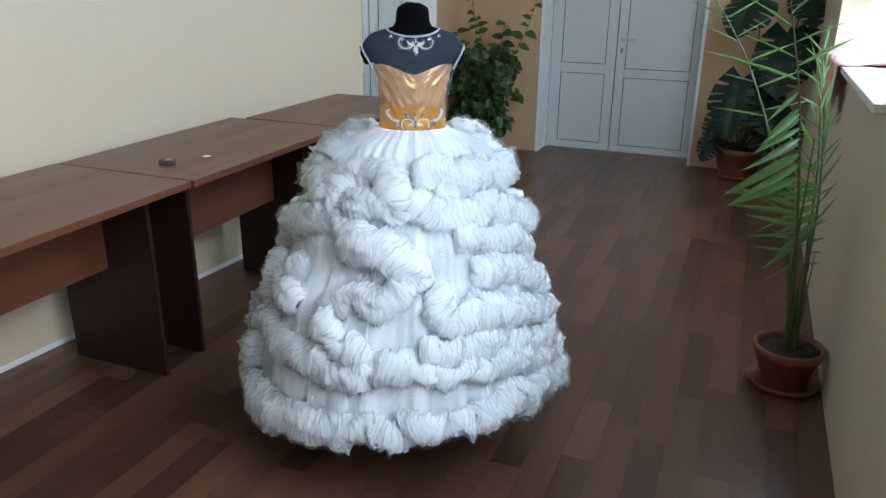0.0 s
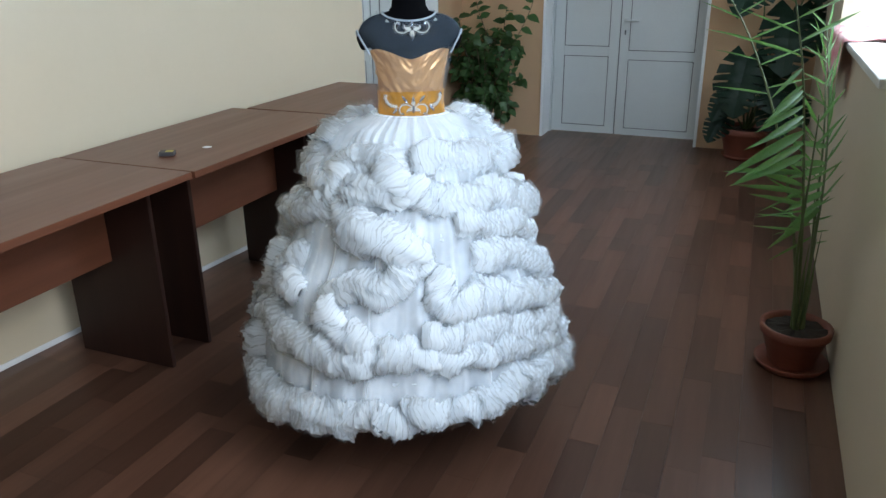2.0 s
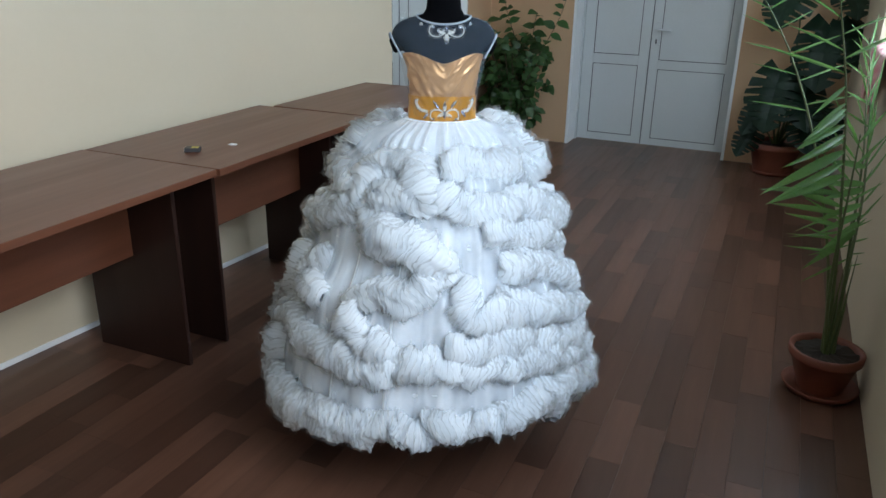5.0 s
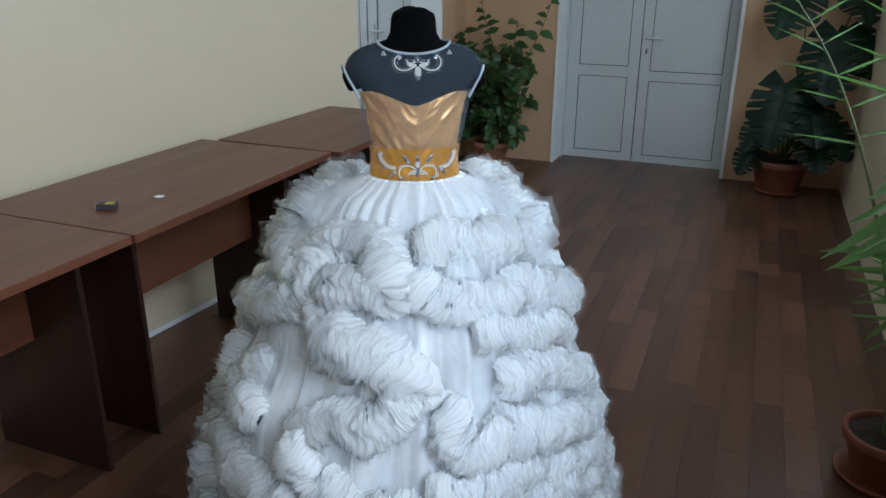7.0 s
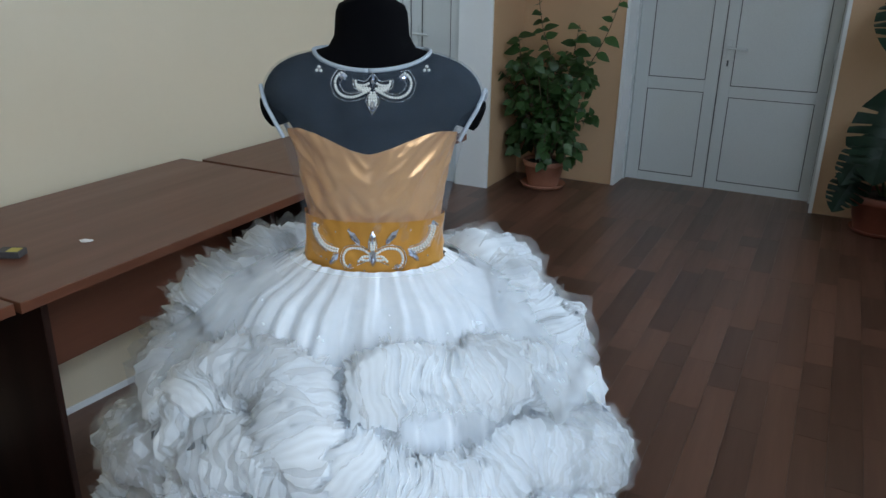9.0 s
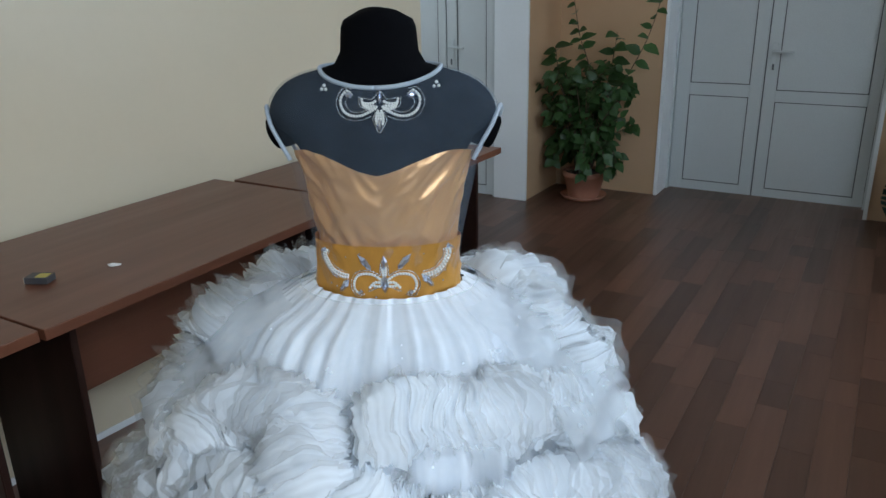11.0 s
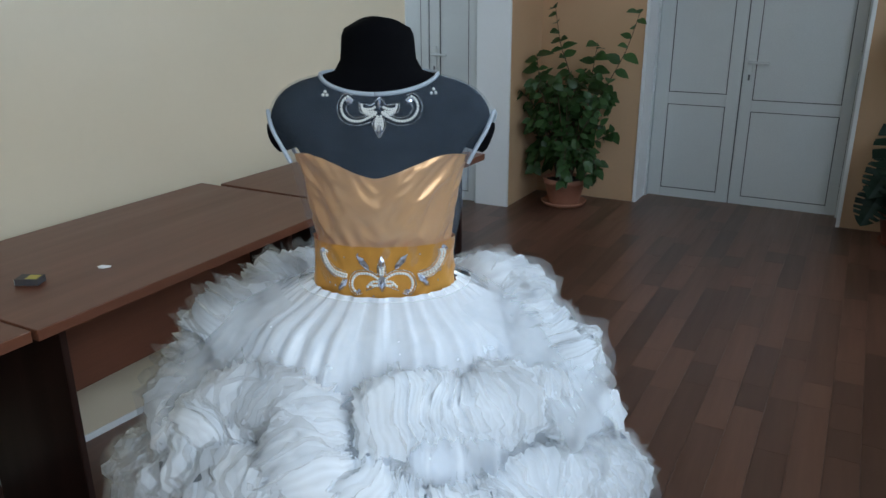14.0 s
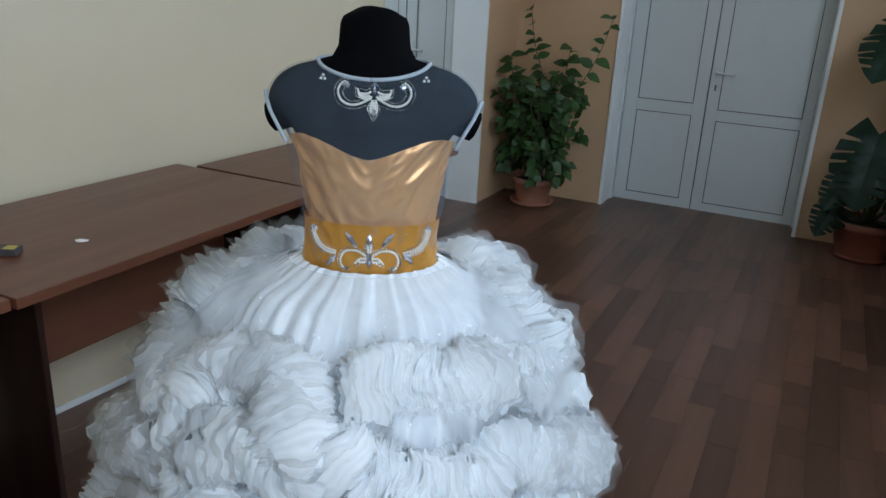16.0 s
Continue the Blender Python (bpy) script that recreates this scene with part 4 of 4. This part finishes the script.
MLEAF = monstera_leaf_mesh()
MLEAVES = (
    ((-0.02, -0.10, 1.32), (0.02, -0.1, 1.0), (-0.30, -0.55, -0.55), 0.34),
    ((0.20, -0.14, 1.05), (0.10, -0.08, 0.8), (-0.05, -0.6, -0.75), 0.40),
    ((0.30, -0.10, 1.06), (0.2, -0.05, 0.8), (0.35, -0.55, -0.5), 0.32),
    ((-0.05, -0.16, 0.74), (0.0, -0.08, 0.6), (-0.12, -0.55, -0.8), 0.38),
    ((0.08, -0.12, 0.68), (0.05, -0.05, 0.5), (0.25, -0.7, -0.6), 0.34),
    ((-0.12, -0.08, 0.52), (-0.05, -0.05, 0.4), (-0.50, -0.45, -0.75), 0.24),
    ((-0.16, -0.06, 0.34), (-0.08, -0.03, 0.3), (-0.45, -0.5, -0.8), 0.22),
    ((0.22, -0.08, 0.52), (0.15, -0.04, 0.4), (0.45, -0.55, -0.5), 0.28),
    ((0.16, -0.12, 0.42), (0.1, -0.08, 0.35), (0.2, -0.8, -0.5), 0.26),
    ((0.30, 0.02, 1.34), (0.25, 0.02, 1.1), (0.1, -0.6, -0.4), 0.30),
)
for at, mid, way, size in MLEAVES:
    bm = bmesh.new()
    tube(bm, spline([(0.02 * way[0], 0.02, 0.19), (mid[0] * 0.6, mid[1] * 0.5, mid[2] * 0.6 + 0.08), mid, at], 14), [0.009 - 0.0004 * i for i in range(14)], 6)
    st = part("stalk", bm, STEMGREEN, monstera, "", True)
    place_leaf("leaf", MLEAF, st, at, way, (way[0] * 0.6, -0.8, 0.75), size * 1.12)

# leafy bush beside the double door
bush = base("potted_bush", pose(-1.985, 6.455, 0), "leafy green houseplant with long shoots in a terracotta pot", "potted plant")
pot(bush, 0.140, 0.10, 0.185, TERRAPALE, 0.152)
BLEAF = blade_mesh("leaf", BUSHLEAF, 4, 0.36, 0.25, 0.25, lambda s: math.sin(math.pi * (0.04 + 0.94 * s) ** 0.8), 0.0)
rb = random.Random(33)
SHOOTS = [((-.02, 0, .16), (-.04, -.02, .5), (0.02, -.03, .80), (-.06, -.03, 1.05), (-.11, -.02, 1.28)),
          ((.02, 0, .16), (.10, 0, .5), (.24, -.01, .78), (.36, -.02, 1.02), (.43, -.02, 1.25)),
          ((.01, .01, .16), (.06, .02, .5), (.13, .02, .8), (.17, .01, 1.06)),
          ((-.02, .01, .16), (-.10, -.03, .45), (-.22, -.06, .66), (-.36, -.10, .80)),
          ((-.01, -.02, .16), (-.08, -.06, .5), (-.16, -.08, .78), (-.20, -.08, .98)),
          ((.0, -.02, .16), (.02, -.06, .45), (.06, -.08, .75), (.20, -.06, .88))]
for k in range(58):
    a = rb.uniform(0, 2 * math.pi)
    s = rb.uniform(0.06, 0.27)
    h = rb.uniform(0.32, 0.86)
    ey = max(-0.22, min(0.2, s * math.sin(a)))
    SHOOTS.append(((0.03 * math.cos(a), 0.03 * math.sin(a), .16), (s * 0.45 * math.cos(a), ey * 0.45, 0.16 + h * 0.45), (s * math.cos(a), ey, h), (s * 1.15 * math.cos(a), ey * 1.1, h + 0.04 - 0.1 * rb.random())))
for k in range(14):
    a = rb.uniform(0, 2 * math.pi)
    s = rb.uniform(0.16, 0.27)
    ey = max(-0.22, min(0.19, s * math.sin(a)))
    SHOOTS.append(((0.05 * math.cos(a), 0.05 * math.sin(a), .17), (s * 0.6 * math.cos(a), ey * 0.6, .40), (s * math.cos(a), ey, .33), (s * 1.1 * math.cos(a), ey * 1.05, .20)))
for k, pts in enumerate(SHOOTS):
    line = spline(pts, 40)
    bm = bmesh.new()
    tube(bm, line, [0.0042 * (1 - 0.75 * i / 39) + 0.0006 for i in range(40)], 5)
    st = part("stem", bm, STEMBROWN, bush, "", True)
    long_shoot = k < 6
    i = 16 if long_shoot else 10
    while i < 40:
        p = line[i]
        d = (line[min(i + 1, 39)] - line[i - 1]).normalized()
        for rep in range(1 + (rb.random() < 0.5)):
            a = rb.uniform(0, 2 * math.pi)
            q = d.orthogonal().normalized()
            q = q * math.cos(a) + d.cross(q) * math.sin(a)
            way = (q + d * 0.4 + Vector((0, -0.35, -0.25))).normalized()
            if p.y + way.y * 0.09 > 0.24:
                way.y = -abs(way.y)
            l = rb.uniform(0.055, 0.11) * (1.05 if long_shoot else 0.78)
            place_leaf("leaf", BLEAF, st, p, way, (rb.uniform(-.5, .5), -0.7, 0.7), l)
        i += 2 if long_shoot else 3

# ---- window dressing and small fixtures ----
CLOTH = material("pink_red_cloth", (0.62, 0.22, 0.24), 0.85, (0.80, 0.66, 0.62), 18, 0.9, 300, 0.2)
VOILE = tulle("white_curtain_voile", (0.88, 0.9, 0.92), 0.25, 0.6)
bm = bmesh.new()
n, k = 26, 22
rows = []
for i in range(k + 1):
    row = []
    for j in range(n + 1):
        s = i / k
        y = 4.32 + 0.62 * j / n + 0.02 * math.sin(i * 0.9)
        drop = max(0.0, s - 0.62) / 0.38
        x = 0.70 - 0.32 * min(1, s / 0.62) - 0.012 * drop - 0.006 * math.sin(j * 0.9)
        z = SILL + 0.036 + 0.012 * (1 + math.sin(j * 0.8 + i * 0.4)) * (1 - drop) - drop * (0.20 + 0.05 * math.sin(j * 0.4))
        row.append(bm.verts.new((x, y, z)))
    rows.append(row)
for p, q in zip(rows, rows[1:]):
    for j in range(n):
        bm.faces.new((p[j], p[j + 1], q[j + 1], q[j]))
cloth = part("cloth", bm, CLOTH, None, "", True)
sol = cloth.modifiers.new("thickness", 'SOLIDIFY')
sol.thickness = 0.003
tagged(cloth, "pink and white cloth draped over the window sill", "cloth")


def curtain(y0, y1, z0, z1, x, label):
    bm = bmesh.new()
    n, k = 90, 12
    rows = []
    for i in range(k + 1):
        z = z0 + (z1 - z0) * i / k
        rows.append([bm.verts.new((x + 0.016 * math.sin(j * 0.72) * (1.15 - 0.4 * i / k), y0 + (y1 - y0) * j / n, z + 0.012 * math.sin(j * 0.31))) for j in range(n + 1)])
    for p, q in zip(rows, rows[1:]):
        for j in range(n):
            bm.faces.new((p[j], p[j + 1], q[j + 1], q[j]))
    c = part("curtain", bm, VOILE, None, "", True)
    s = c.modifiers.new("thickness", 'SOLIDIFY')
    s.thickness = 0.001
    return tagged(c, label, "curtain", "window curtains")


curtain(3.30, 5.22, 1.28, HEAD - 0.02, 0.60, "short white voile curtain hanging inside the window")
bm = bmesh.new()
lathe(bm, [(0.007, 3.26), (0.007, 5.24)], 10)
for v in bm.verts:
    v.co = Vector((0.60 + v.co.x, v.co.z, HEAD - 0.03 + v.co.y))
tagged(part("curtain_rod", bm, PVC, None, "", True), "thin white curtain rod in the window", "curtain rod")

meter = base("wall_box", pose(-2.13, NORTH, 1.34), "small grey metal box fixed to the peach wall", "electrical box")
bm = bmesh.new()
box(bm, -0.075, 0.075, -0.05, 0.0, 0.0, 0.22, 0.004)
part("case", bm, STEEL, meter)
bm = bmesh.new()
box(bm, -0.062, 0.062, -0.055, -0.0502, 0.014, 0.205, 0.003)
part("lid", bm, STEEL, meter)


# ---- floor planks ----
def plank_mesh(length):
    bm = bmesh.new()
    w, g = 0.0985, 0.0003
    box(bm, -w / 2 + g, w / 2 - g, g, length - g, -0.012, 0.0)
    return finish(bm, "plank", PLANK)


rng = random.Random(5)
LENGTHS = (0.18, 0.36, 0.54, 0.72)
plank_data = {l: plank_mesh(l) for l in LENGTHS}
rest = bmesh.new()
count = 0
column = 0
x = -3.65
while x < EAST + 0.05:
    y = SOUTH + rng.choice((0, 0.12, 0.3, 0.45)) - 0.5
    while y < 7.05:
        l = rng.choice((0.18, 0.36, 0.36, 0.54, 0.54, 0.72))
        if count < 300 and -1.6 < x < 0.45 and 1.9 < y < 5.9:
            o = new("plank", plank_data[l])
            o.location = (x, y, 0)
            o.parent = floor
            count += 1
        else:
            box(rest, x - 0.0489, x + 0.0489, y + 0.0003, y + l - 0.0003, -0.012, 0.0)
        y += l
    x += 0.0985
floor_rest = part("planks_beyond", rest, PLANKJOIN, floor, "brown wood-look planks")
tagged(floor_rest, kind="stuff")
